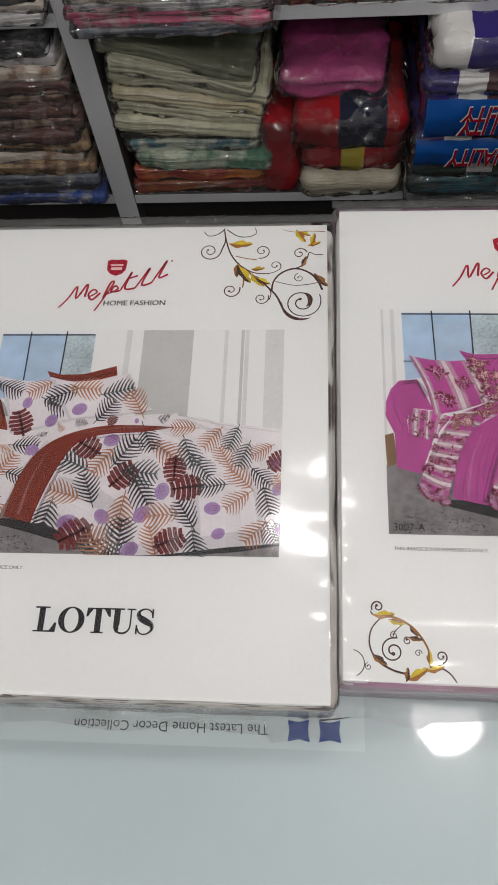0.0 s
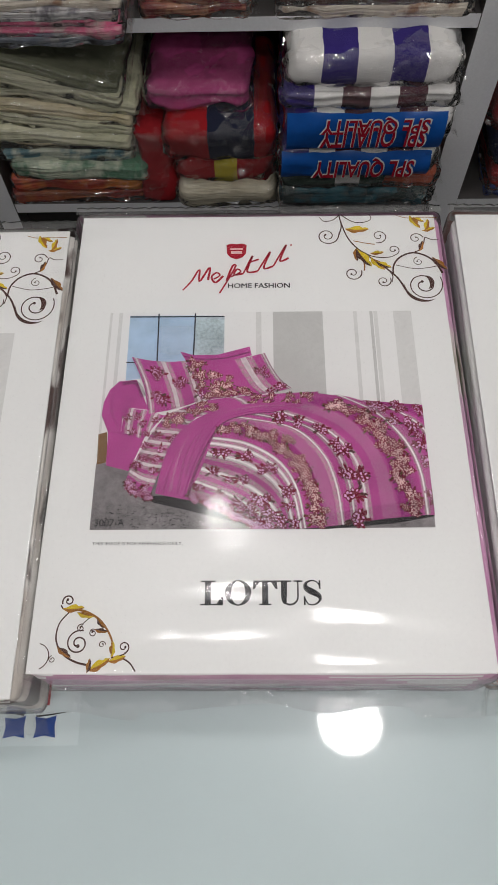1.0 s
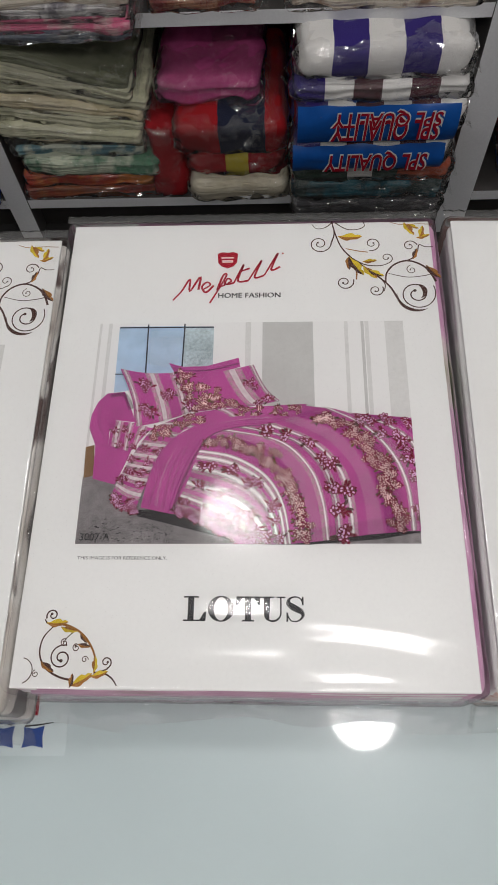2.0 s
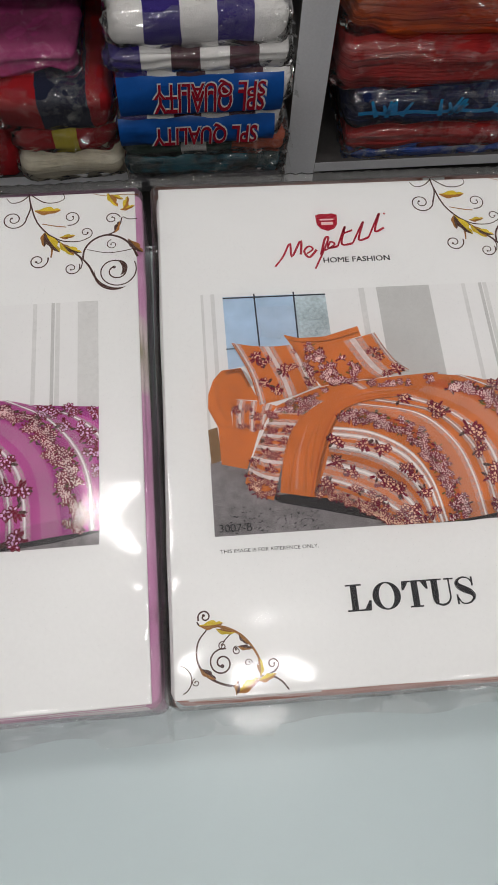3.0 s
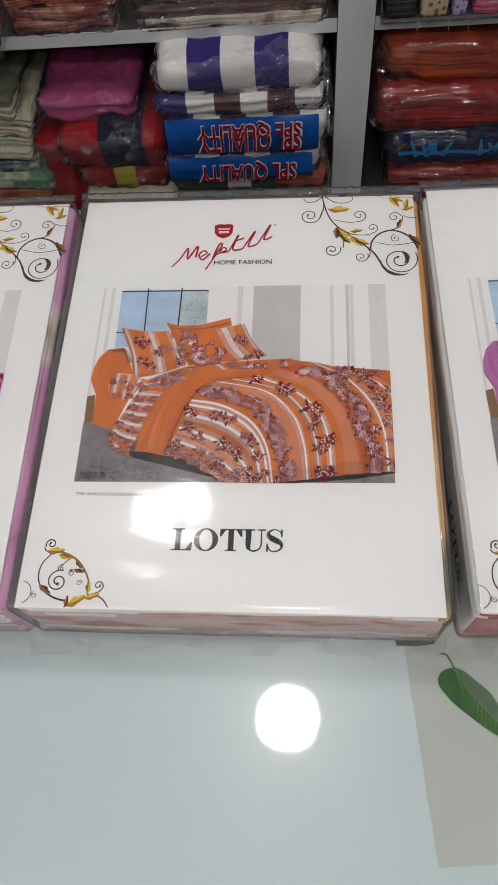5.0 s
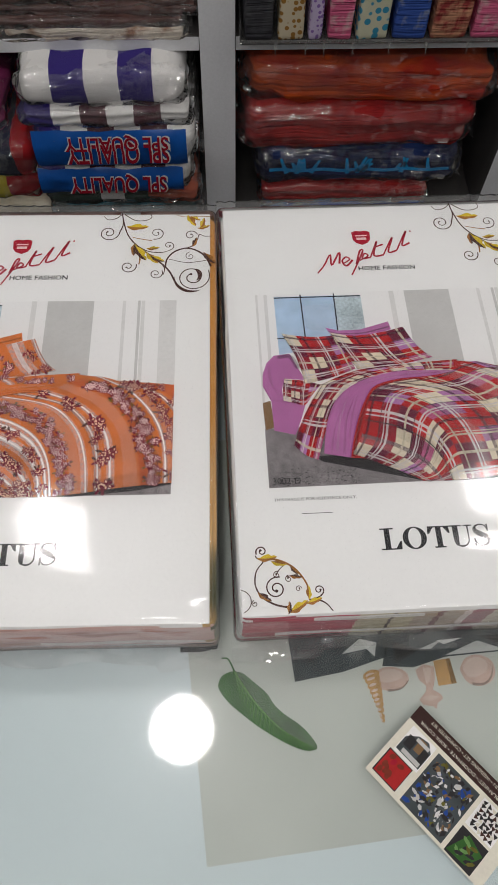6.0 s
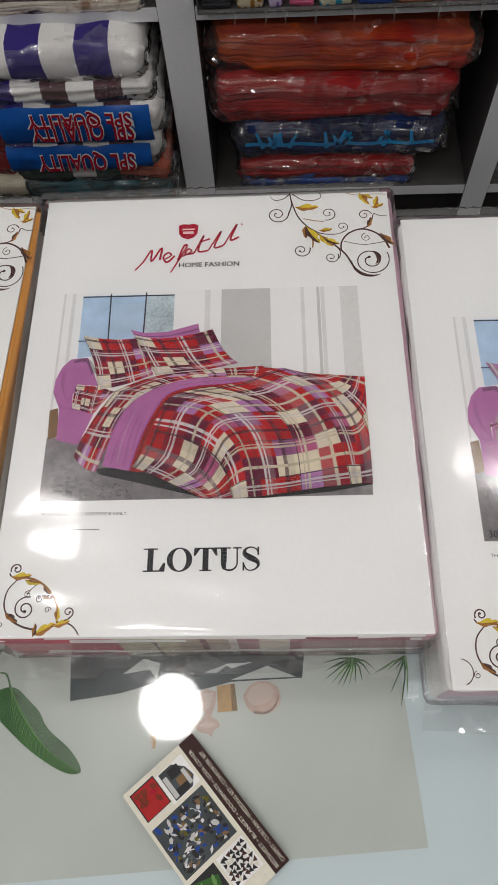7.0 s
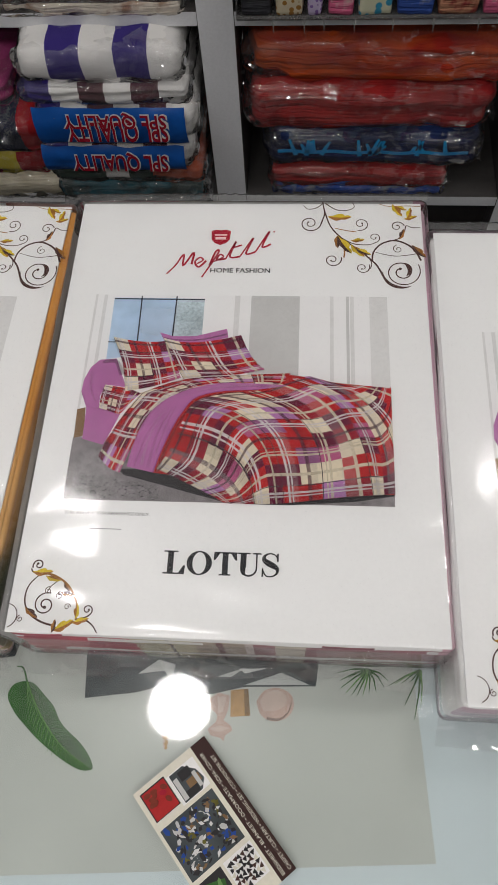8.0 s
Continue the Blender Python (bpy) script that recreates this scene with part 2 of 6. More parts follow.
def part(name, bm, material, parent, label="", smooth=False, kind=""):
    me = bpy.data.meshes.new(name)
    bm.normal_update()
    bm.to_mesh(me)
    bm.free()
    for m in (material if isinstance(material, (list, tuple)) else [material]):
        me.materials.append(m)
    if smooth:
        me.polygons.foreach_set("use_smooth", [True] * len(me.polygons))
    ob = new(name, me)
    ob.parent = parent
    return tagged(ob, label, kind=kind)


def box(x0, x1, y0, y1, z0, z1, bevel=0.0):
    bm = bmesh.new()
    bmesh.ops.create_cube(bm, size=1)
    for v in bm.verts:
        v.co = Vector(((x0 + x1) / 2 + v.co.x * (x1 - x0), (y0 + y1) / 2 + v.co.y * (y1 - y0), (z0 + z1) / 2 + v.co.z * (z1 - z0)))
    if bevel:
        bmesh.ops.bevel(bm, geom=list(bm.edges), offset=bevel, segments=2, profile=0.6, affect="EDGES")
    return bm


def soft_box(w, d, h, r, cuts=14, amp=0.002, freq=14.0, seed=0, layers=0, groove=0.004, sag=0.0, puff=0.0, ripple=0.0):
    """A rounded, uneven slab standing on z = 0 with its front at y = 0. layers: folds along the front and sides."""
    bm = bmesh.new()
    bmesh.ops.create_cube(bm, size=2)
    bmesh.ops.subdivide_edges(bm, edges=list(bm.edges), cuts=cuts, use_grid_fill=True)
    off = Vector((seed * 3.7, seed * 1.9, seed * 5.3))
    hx, hy, hz = w / 2, d / 2, h / 2
    r = min(r, hx * 0.98, hy * 0.98, hz * 0.98)
    for v in bm.verts:
        c = Vector([math.copysign(math.sin(abs(t) * math.pi / 2) ** 0.8, t) for t in v.co])
        p = Vector((c.x * hx, c.y * hy, c.z * hz))
        core = Vector((max(-hx + r, min(hx - r, p.x)), max(-hy + r, min(hy - r, p.y)), max(-hz + r, min(hz - r, p.z))))
        gap = p - core
        n = gap.normalized() if gap.length > 1e-6 else Vector((0, 0, 1))
        p = core + n * r if gap.length > 1e-6 else p
        side = 1 - abs(n.z)
        if layers and side > 0.25:
            ph = (p.z / h + 0.5) * layers + 0.35 * noise.noise(Vector((p.x * 7, p.y * 7, 0)) + off)
            p -= Vector((n.x, n.y, 0)) * groove * (1 - abs(math.sin(math.pi * ph))) ** 1.5
        p += n * amp * noise.fractal((p + off) * freq, 0.6, 2.0, 3) * 2
        if puff:
            p.z += puff * (1 - (p.x / hx) ** 2) * (1 - (p.y / hy) ** 2) * (1 if p.z > 0 else 0)
        if ripple and n.z > 0.5:
            wave = math.exp(-((p.y + hy) / 0.055) ** 2) * math.sin(2 * math.pi * (p.y * 30 + p.x * 5 + 0.8 * noise.noise(p * 9 + off)))
            edge = math.exp(-((hx - abs(p.x)) / 0.016) ** 2) * math.sin(2 * math.pi * (p.y * 38 + noise.noise(p * 14 + off)))
            p.z += ripple * (wave * max(0.0, 0.35 + noise.noise(p * 11 + off)) + 0.9 * edge)
        if sag:
            p.z += sag * (p.x / hx) * (p.z / h + 0.5)
        v.co = p + Vector((0, hy, hz))
    return bm


class Flat:
    """Flat printed shapes laid over one another, joined into one mesh; later layers lie above earlier ones."""

    def __init__(self, step=0.000012):
        self.verts, self.faces, self.inks, self.z, self.step, self.clip = [], [], [], 0.0, step, None

    def up(self):
        self.z += self.step

    def poly(self, pts, color):
        i = len(self.verts)
        if self.clip:
            w, h = self.clip
            pts = [(min(w, max(0, x)), min(h, max(0, y))) for x, y in pts]
            if max(p[0] for p in pts) - min(p[0] for p in pts) < 1e-6 or max(p[1] for p in pts) - min(p[1] for p in pts) < 1e-6:
                return
        self.verts += [(x, y, self.z) for x, y in pts]
        self.faces.append(list(range(i, i + len(pts))))
        self.inks.append(SLOTS.index(color))

    def rect(self, x0, y0, x1, y1, color):
        self.poly([(x0, y0), (x1, y0), (x1, y1), (x0, y1)], color)

    def ribbon(self, pts, w0, w1, color):
        """A stroke along pts that tapers from w0 to w1 wide."""
        n, sides = len(pts), []
        for i, (x, y) in enumerate(pts):
            a, b = pts[max(0, i - 1)], pts[min(n - 1, i + 1)]
            dx, dy = b[0] - a[0], b[1] - a[1]
            s = math.hypot(dx, dy) or 1
            w = (w0 + (w1 - w0) * i / (n - 1)) / 2
            sides.append(((x - dy / s * w, y + dx / s * w), (x + dy / s * w, y - dx / s * w)))
        for p, q in zip(sides, sides[1:]):
            self.poly([p[0], q[0], q[1], p[1]], color)

    def blob(self, x, y, rx, ry, turn, color, n=10, point=0.0):
        c, s = math.cos(turn), math.sin(turn)
        pts = []
        for k in range(n):
            a = 2 * math.pi * k / n
            px, py = rx * math.cos(a), ry * math.sin(a) * (1 - point * abs(math.cos(a)) ** 2)
            pts.append((x + px * c - py * s, y + px * s + py * c))
        self.poly(pts, color)

    def mesh(self, name, parent, label="", lift=0.0, at=(0, 0), turn=0.0):
        me = bpy.data.meshes.new(name)
        me.from_pydata(self.verts, [], self.faces)
        used = sorted(set(self.inks))
        for k in used:
            me.materials.append(INK[SLOTS[k]])
        me.polygons.foreach_set("material_index", [used.index(k) for k in self.inks])
        bm = bmesh.new()
        bm.from_mesh(me)
        for f in bm.faces:
            f.normal_update()
            if f.normal.z < 0:
                f.normal_flip()
        bm.to_mesh(me)
        bm.free()
        ob = new(name, me)
        ob.parent = parent
        ob.matrix_basis = pose(at[0], at[1], lift, 0, 0, turn)
        return tagged(ob, label)


def text_mesh(name, body, height, color, parent, x, y, z, turn=(0, 0, 0), width=None, label="", centre=False, bold=0.0, slant=0.0):
    """A line of lettering with its first baseline point at x, y, z; squeezed to width where given."""
    cu = bpy.data.curves.new(name, "FONT")
    cu.body, cu.size = body, 1.0
    cu.resolution_u, cu.offset = 3, bold
    tmp = bpy.data.objects.new(name, cu)
    scene.collection.objects.link(tmp)
    bpy.context.view_layer.update()
    me = bpy.data.meshes.new_from_object(tmp.evaluated_get(bpy.context.evaluated_depsgraph_get()))
    bpy.data.objects.remove(tmp)
    me.name = name
    co = np.zeros(len(me.vertices) * 3)
    me.vertices.foreach_get("co", co)
    co = co.reshape(-1, 3)
    co *= height / 0.7
    co[:, 0] -= co[:, 0].min()
    if width:
        co[:, 0] *= width / co[:, 0].max()
    if centre:
        co[:, 0] -= co[:, 0].max() / 2
    co[:, 0] += slant * co[:, 1]
    me.vertices.foreach_set("co", co.ravel())
    me.materials.clear()
    me.materials.append(INK[color])
    ob = new(name, me)
    ob.parent = parent
    ob.matrix_basis = pose(x, y, z, *turn)
    return tagged(ob, label)


# ---- the shop: floor, walls, ceiling ----
def structure(name, bm, material, label):
    return tagged(part(name, bm, material, None), label, kind="structure")


X0, X1, Y0, Y1, TOP = -2.2, 3.2, -2.4, 1.62, 2.69
structure("floor", box(X0, X1, Y0, Y1, -0.06, 0.0), FLOOR, "shop floor out of view, kept pale to bounce light upwards")
structure("ceiling", box(X0, X1, Y0, Y1, TOP, TOP + 0.08), CEIL, "plain white painted ceiling with round lamps")
structure("wall_north", box(X0, X1, Y1, Y1 + 0.1, 0, TOP), WALL, "pale painted wall behind the shelving")
structure("wall_south", box(X0, X1, Y0 - 0.1, Y0, 0, TOP), WALL, "pale painted wall across the shop")
structure("wall_west", box(X0 - 0.1, X0, Y0, Y1, 0, TOP), WALL, "pale painted side wall")
structure("wall_east", box(X1, X1 + 0.1, Y0, Y1, 0, TOP), WALL, "pale painted side wall")

# added sheet: keeps the gap behind the counter as dark as shaded floor
tagged(part("floor_shade_sheet", box(-1.6, 2.3, 0.4, 1.24, 0.0005, 0.012, 0.002), FLOOR_SHADE, None), "added near-black sheet standing in for the shaded floor behind the counter", "floor mat")


def ceiling_lamp(x, y):
    t = thing("ceiling_lamp", x, y, TOP, "round white flush ceiling panel lamp, switched on; the back rows are added fill", "ceiling lamp", "round ceiling lamps")
    bm = bmesh.new()
    bmesh.ops.create_circle(bm, cap_ends=True, radius=0.092, segments=48)
    bmesh.ops.translate(bm, verts=bm.verts, vec=(0, 0, -0.012))
    for f in bm.faces:
        f.normal_flip()
    part("diffuser", bm, LAMP, t)
    bm = bmesh.new()
    rings = [(0.092, -0.011), (0.095, -0.014), (0.108, -0.012), (0.111, 0.0)]
    loops = [[bm.verts.new((r * math.cos(a), r * math.sin(a), z)) for a in [2 * math.pi * k / 48 for k in range(48)]] for r, z in rings]
    for p, q in zip(loops, loops[1:]):
        for k in range(48):
            bm.faces.new((p[k], p[(k + 1) % 48], q[(k + 1) % 48], q[k]))
    part("rim", bm, LAMP_RIM, t, smooth=True)


# first three are mirrored in glass and sleeves
# rows from y = -0.9 back are unseen, added to brighten the shelf fronts
for lx, ly in ((0.42, 0.15), (0.03, 0.72), (1.45, 0.85), (-1.3, 0.75), (2.6, 0.4), (-1.0, -0.9), (-0.25, -0.95), (0.42, -0.95), (1.1, -0.95), (1.85, -0.95), (-0.7, -1.75), (0.4, -1.75), (1.5, -1.75)):
    ceiling_lamp(lx, ly)

# ---- counter with its glass top ----
CT = 0.9
counter = thing("shop_counter", 0.4, 0.03, 0, "pale blue-grey shop counter with a clear glass top", "counter")
part("carcass", box(-1.75, 1.75, -0.36, 0.33, 0.08, CT - 0.045, 0.004), COUNTER_SIDE, counter)
part("plinth", box(-1.72, 1.72, -0.32, 0.29, 0.0, 0.08), PLINTH, counter)
part("top_panel", box(-1.77, 1.77, -0.385, 0.352, CT - 0.045, CT - 0.0064, 0.002), COUNTER, counter, "pale blue-grey laminate panel")
glass = part("glass_top", box(-1.77, 1.77, -0.385, 0.352, CT - 0.005, CT, 0.0012), GLASS, counter, "clear glass sheet")
glass.visible_shadow = False

# ---- shelving: dividers and boards ----
shelf = thing("display_shelving", 0.35, 1.4, 0, "grey laminate shop shelving full of bagged linen", "shelving")
FRONT, DEEP = 1.185, 1.58
LOW, HIGH = 0.142, 0.579


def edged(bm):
    """Pale edging on the front; inside, dark laminate with the bay's shade in its colour."""
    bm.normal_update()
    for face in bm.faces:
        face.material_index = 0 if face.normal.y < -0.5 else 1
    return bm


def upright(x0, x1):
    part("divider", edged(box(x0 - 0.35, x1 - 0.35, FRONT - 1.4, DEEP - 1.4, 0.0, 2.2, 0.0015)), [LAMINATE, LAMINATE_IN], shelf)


BAYS = ((-1.42, -0.449), (-0.401, 0.547), (0.613, 1.182), (1.235, 2.1))
for a, b in ((-1.47, -1.42), (-0.449, -0.401), (0.547, 0.613), (1.182, 1.235), (2.1, 2.15)):
    upright(a, b)
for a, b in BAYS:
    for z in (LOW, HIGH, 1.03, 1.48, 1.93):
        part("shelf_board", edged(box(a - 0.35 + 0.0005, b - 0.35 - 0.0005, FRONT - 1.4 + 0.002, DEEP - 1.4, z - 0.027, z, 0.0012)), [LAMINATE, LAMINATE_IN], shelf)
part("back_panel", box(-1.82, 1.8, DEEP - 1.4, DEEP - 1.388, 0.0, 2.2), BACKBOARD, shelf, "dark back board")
part("top_board", box(-1.82, 1.8, FRONT - 1.4, DEEP - 1.388, 2.2, 2.225), LAMINATE, shelf)
part("kick_board", box(-1.82, 1.8, FRONT - 1.4 + 0.05, FRONT - 1.4 + 0.062, 0.0, 0.114), PLINTH, shelf, "dark recessed kick board")

# ---- flat artwork on the linen packs: millimetres on the printed photo, from its lower left corner ----
PH_W, PH_H = 0.2125, 0.1612


def photo_point(x, y):
    return min(PH_W, max(0, x / 1000)), min(PH_H, max(0, y / 1000))


def along(pts, t):
    """A point at 0..1 along a smooth line through pts."""
    n = len(pts) - 1
    i = min(n - 1, int(t * n))
    f = t * n - i
    p = [pts[max(0, i - 1)], pts[i], pts[i + 1], pts[min(n, i + 2)]]
    return tuple(0.5 * (2 * p[1][k] + (p[2][k] - p[0][k]) * f + (2 * p[0][k] - 5 * p[1][k] + 4 * p[2][k] - p[3][k]) * f * f
                        + (3 * p[1][k] - p[0][k] - 3 * p[2][k] + p[3][k]) * f ** 3) for k in (0, 1))


def smooth_line(pts, n=24):
    return [along(pts, k / n) for k in range(n + 1)]


def patch(top, bottom, left, right):
    """A curved four-sided sheet in the artwork: s from left to right, q from top to bottom."""
    def at(s, q):
        s, q = min(1, max(0, s)), min(1, max(0, q))
        t, b, l, r = along(top, s), along(bottom, s), along(left, q), along(right, q)
        out = []
        for k in (0, 1):
            flat = (1 - s) * (1 - q) * top[0][k] + s * (1 - q) * top[-1][k] + (1 - s) * q * bottom[0][k] + s * q * bottom[-1][k]
            out.append((1 - q) * t[k] + q * b[k] + (1 - s) * l[k] + s * r[k] - flat)
        return photo_point(*out)
    return at


# the quilt hangs in arcs from the turned-down edge to the foot of the bed: the near hem first, the far crest last
NEAR_ARCS = ([(59.0, 22.6), (74.7, 15.4), (88.4, 8.7), (99.6, 3.2), (107.5, -1.9)],
             [(66.3, 35.7), (88.2, 27.3), (103.9, 16.9), (112.5, 7.1), (116.8, -0.9)],
             [(73.9, 59.6), (95.4, 55.2), (115.4, 43.1), (126.6, 24.9), (131.0, 0.2)],
             [(79.9, 71.7), (106.3, 66.0), (128.0, 49.9), (138.2, 27.7), (142.5, 1.1)],
             [(95.2, 78.1), (130.4, 69.5), (149.1, 50.6), (156.5, 28.4), (158.8, 3.1)])
FAR_ARCS = ([(125.4, 82.6), (151.2, 70.2), (168.4, 51.3), (174.3, 31.4), (176.2, 5.8)],
            [(142.0, 90.0), (169.7, 78.8), (186.0, 58.3), (194.0, 37.0), (198.6, 7.9)],
            [(156.8, 93.8), (181.8, 80.0), (198.8, 60.0), (206.8, 37.5), (208.4, 9.0)],
            [(168.6, 90.1), (192.9, 81.5), (208.3, 69.5), (217.1, 52.9), (228.2, 11.5)],
            [(181.4, 88.4), (200.1, 86.6), (211.7, 85.3), (220.9, 81.9), (238.6, 36.1)])
ARCS = NEAR_ARCS + FAR_ARCS


def DRAPE(s, q):
    """The quilt by the way its cloth hangs: s counts the arcs from the near hem to the far crest, q runs down each arc."""
    q = min(1, max(0, q))
    return photo_point(*along([along(arc, q) for arc in ARCS], min(1, max(0, s))))


PILLOW_A = patch([(17.6, 124.2), (31.9, 121.1), (46.4, 120.2), (59.3, 121.5)], [(31.2, 79.9), (44.5, 82.5), (58.0, 86.7), (69.1, 91.2)], [(17.6, 124.2), (24.2, 109.8), (28.7, 96.3), (31.2, 79.9)], [(59.3, 121.5), (62.7, 110.5), (66.1, 99.7), (69.1, 91.2)])
PILLOW_B = patch([(53.6, 123.6), (70.2, 120.0), (90.1, 121.9), (109.0, 126.7)], [(70.8, 90.4), (88.6, 93.1), (108.1, 94.5), (127.0, 98.9)], [(53.6, 123.6), (59.8, 111.8), (65.3, 100.2), (70.8, 90.4)], [(109.0, 126.7), (114.8, 113.5), (120.3, 104.6), (127.0, 98.9)])
WING = patch([(42.7, 78.6), (33.1, 62.5), (25.0, 46.0), (19.6, 30.6)], [(63.5, 77.2), (49.2, 60.3), (42.3, 41.5), (35.1, 19.1)], [(42.7, 78.6), (53.0, 78.8), (63.5, 77.2)], [(19.6, 30.6), (26.9, 23.1), (35.1, 19.1)])
STRIP = patch([(16.8, 84.9), (24.7, 83.5), (33.0, 82.1), (42.7, 78.6)], [(14.9, 66.7), (22.6, 64.3), (29.7, 62.4), (35.2, 69.6)], [(16.8, 84.9), (15.2, 76.2), (14.9, 66.7)], [(42.7, 78.6), (38.6, 74.1), (35.2, 69.6)])
FAR = patch([(41.5, 78.6), (70.4, 89.9), (107.0, 94.0), (144.7, 96.3)], [(63.5, 77.2), (84.7, 84.1), (112.0, 87.0), (141.6, 86.0)], [(41.5, 78.6), (53.0, 78.8), (63.5, 77.2)], [(144.7, 96.3), (143.2, 91.8), (141.6, 86.0)])


def fill(f, at, color, n=20):
    pts = [at(k / n, 0) for k in range(n)] + [at(1, k / n) for k in range(n)] + [at(1 - k / n, 1) for k in range(n)] + [at(0, 1 - k / n) for k in range(n)]
    f.poly(pts, color)


def fill_quilt(f, color, n=12):
    inner = [DRAPE(k / 12, 0.15) for k in range(8)]
    f.poly([photo_point(*p) for p in smooth_line(FOLD_IN, 20)] + inner, color)
    f.up()
    for i in range(n):
        for j in range(n):
            f.poly([DRAPE((i + a) / n, (j + b) / n) for a, b in ((0, 0), (1, 0), (1, 1), (0, 1))], color)
    f.up()
    art(f, [(141.3, 95.1), (157.3, 92.8), (166.4, 88.8), (184.3, 88.1), (211.9, 84.5), (212.1, 78.9), (166.4, 83.1), (141.6, 85.2)], color)


def art(f, pts, color):
    f.poly([photo_point(*p) for p in pts], color)


def line(f, pts, w0, w1, color, n=14):
    """A smooth stroke, w0 to w1 mm wide."""
    f.ribbon([photo_point(*p) for p in smooth_line(pts, n)], w0 / 1000, w1 / 1000, color)


def bedroom(f, sheet, dark, pillow_back):
    """The room behind the bed, the bolster and the mattress side."""
    f.clip = (PH_W, PH_H)
    f.rect(0, 0, PH_W, PH_H, "wall")
    f.up()
    art(f, [(0.4, -1.3), (0.3, 44.7), (100.8, 47.1), (213.2, 37.3), (212.1, 0.9)], "floor")
    for a, b, low, c in ((0.0, 0.008, 0.3, "pale"), (0.03, 0.042, 0.3, "pale"), (0.485, 0.503, 0.55, "pale"), (0.541, 0.706, 0.5, "grey"), (0.808, 0.82, 0.45, "pale"), (0.862, 0.872, 0.45, "grey"), (0.875, 0.888, 0.45, "pale"), (0.94, 1.0, 0.45, "pale")):
        f.rect(a * PH_W, low * PH_H, b * PH_W, PH_H, c)
    art(f, [(14.1, 158.5), (60.0, 158.4), (60.1, 113.2), (14.7, 105.6)], "sky")
    art(f, [(60.3, 158.4), (80.9, 158.0), (81.1, 119.0), (58.9, 113.2)], "frost")
    f.up()
    art(f, [(35.4, 149.8), (60.8, 150.1), (60.2, 129.9), (48.2, 125.5), (34.7, 128.2)], "t_light")
    f.up()
    for pts, w in (([(14.2, 157.6), (80.9, 157.4)], 1.1), ([(34.5, 160.2), (35.2, 119.7)], 1.0), ([(60.3, 160.4), (60.0, 124.3)], 1.0), ([(14.0, 120.0), (36.8, 119.8)], 0.8)):
        line(f, pts, w, w, "frame", 2)
    art(f, [(-0.6, 65.3), (5.6, 67.0), (7.4, 45.4), (0.9, 43.7)], "stand")
    f.up()
    art(f, [(33.6, 22.1), (50.0, 22.5), (65.5, 20.6), (92.4, 9.8), (110.1, -0.3), (108.1, -1.7), (82.4, 6.6), (60.4, 12.3), (38.0, 17.9)], "dark")
    art(f, [(116.4, -0.8), (166.6, 5.1), (212.6, 12.0), (212.4, 8.0), (187.4, 3.5), (145.8, -0.4)], "dark")
    f.up()
    rng = random.Random(4)
    for _ in range(150):
        x = rng.uniform(8, 62)
        f.blob(*photo_point(x, rng.uniform(1, 18 - 0.1 * x)), rng.uniform(0.0004, 0.0011), 0.0004, 0.2, rng.choice(("t_deep", "t_deep", "dark", "t_light")), 5)
        f.z += f.step * 0.02
    f.up()
    art(f, [(0.8, 79.3), (1.4, 89.1), (4.8, 98.6), (10.5, 105.0), (22.3, 106.2), (31.7, 83.1), (17.5, 84.9), (14.5, 76.2), (14.9, 66.7), (30.1, 62.4), (25.6, 49.7), (21.4, 39.1), (6.8, 43.1), (6.2, 66.5)], sheet)
    f.up()
    line(f, [(1.6, 78.6), (7.0, 68.3), (15.0, 66.1), (30.1, 62.1)], 1.6, 1.0, "t_shade")
    line(f, [(6.6, 95.9), (7.1, 82.6), (12.0, 71.0)], 3.0, 1.0, "t_shade")
    line(f, [(12.7, 102.8), (22.1, 103.8), (27.7, 93.1)], 2.4, 4.0, "t_deep")
    f.up()
    art(f, [(50.8, 128.4), (60.6, 125.4), (76.8, 125.7), (98.7, 132.2), (100.1, 124.9), (82.0, 119.6), (56.6, 118.1)], pillow_back)
    f.up()
    line(f, [(52.5, 125.3), (60.9, 122.6), (79.4, 122.6), (99.0, 127.7)], 0.6, 1.4, "t_deep")
    f.up()


FOLD_OUT = [(39.4, 23.5), (43.9, 47.7), (53.1, 66.7), (69.1, 79.1), (93.7, 86.4), (116.5, 87.3), (142.0, 86.2)]
FOLD_IN = [(142.0, 86.0), (121.3, 82.5), (98.6, 81.0), (80.8, 75.7), (72.0, 63.8), (66.0, 50.7), (60.3, 33.5), (56.9, 19.7)]


def fold(f, sheet, dark):
    """The plain underside turned back over the quilt."""
    f.up()
    art(f, smooth_line(FOLD_OUT, 20) + smooth_line(FOLD_IN, 22), sheet)
    f.up()
    line(f, FOLD_IN, 0.3, 1.0, dark, 22)
    for pts, w in (([(64.6, 65.2), (57.3, 48.0), (53.3, 22.6)], 2.6), ([(55.2, 57.9), (48.9, 42.9), (44.4, 23.6)], 1.6), ([(76.0, 78.2), (98.5, 83.6), (130.2, 85.2)], 1.2), ([(69.2, 72.1), (62.4, 53.1), (57.7, 33.4)], 1.6)):
        line(f, pts, 0.3, w, "t_shade")
        f.z += f.step * 0.2
    f.up()
    for pts, w in (([(60.9, 68.1), (52.8, 47.9), (48.7, 24.9)], 2.2), ([(80.4, 80.9), (102.9, 85.0), (121.1, 85.8)], 1.0)):
        line(f, pts, 0.4, w, "t_light")


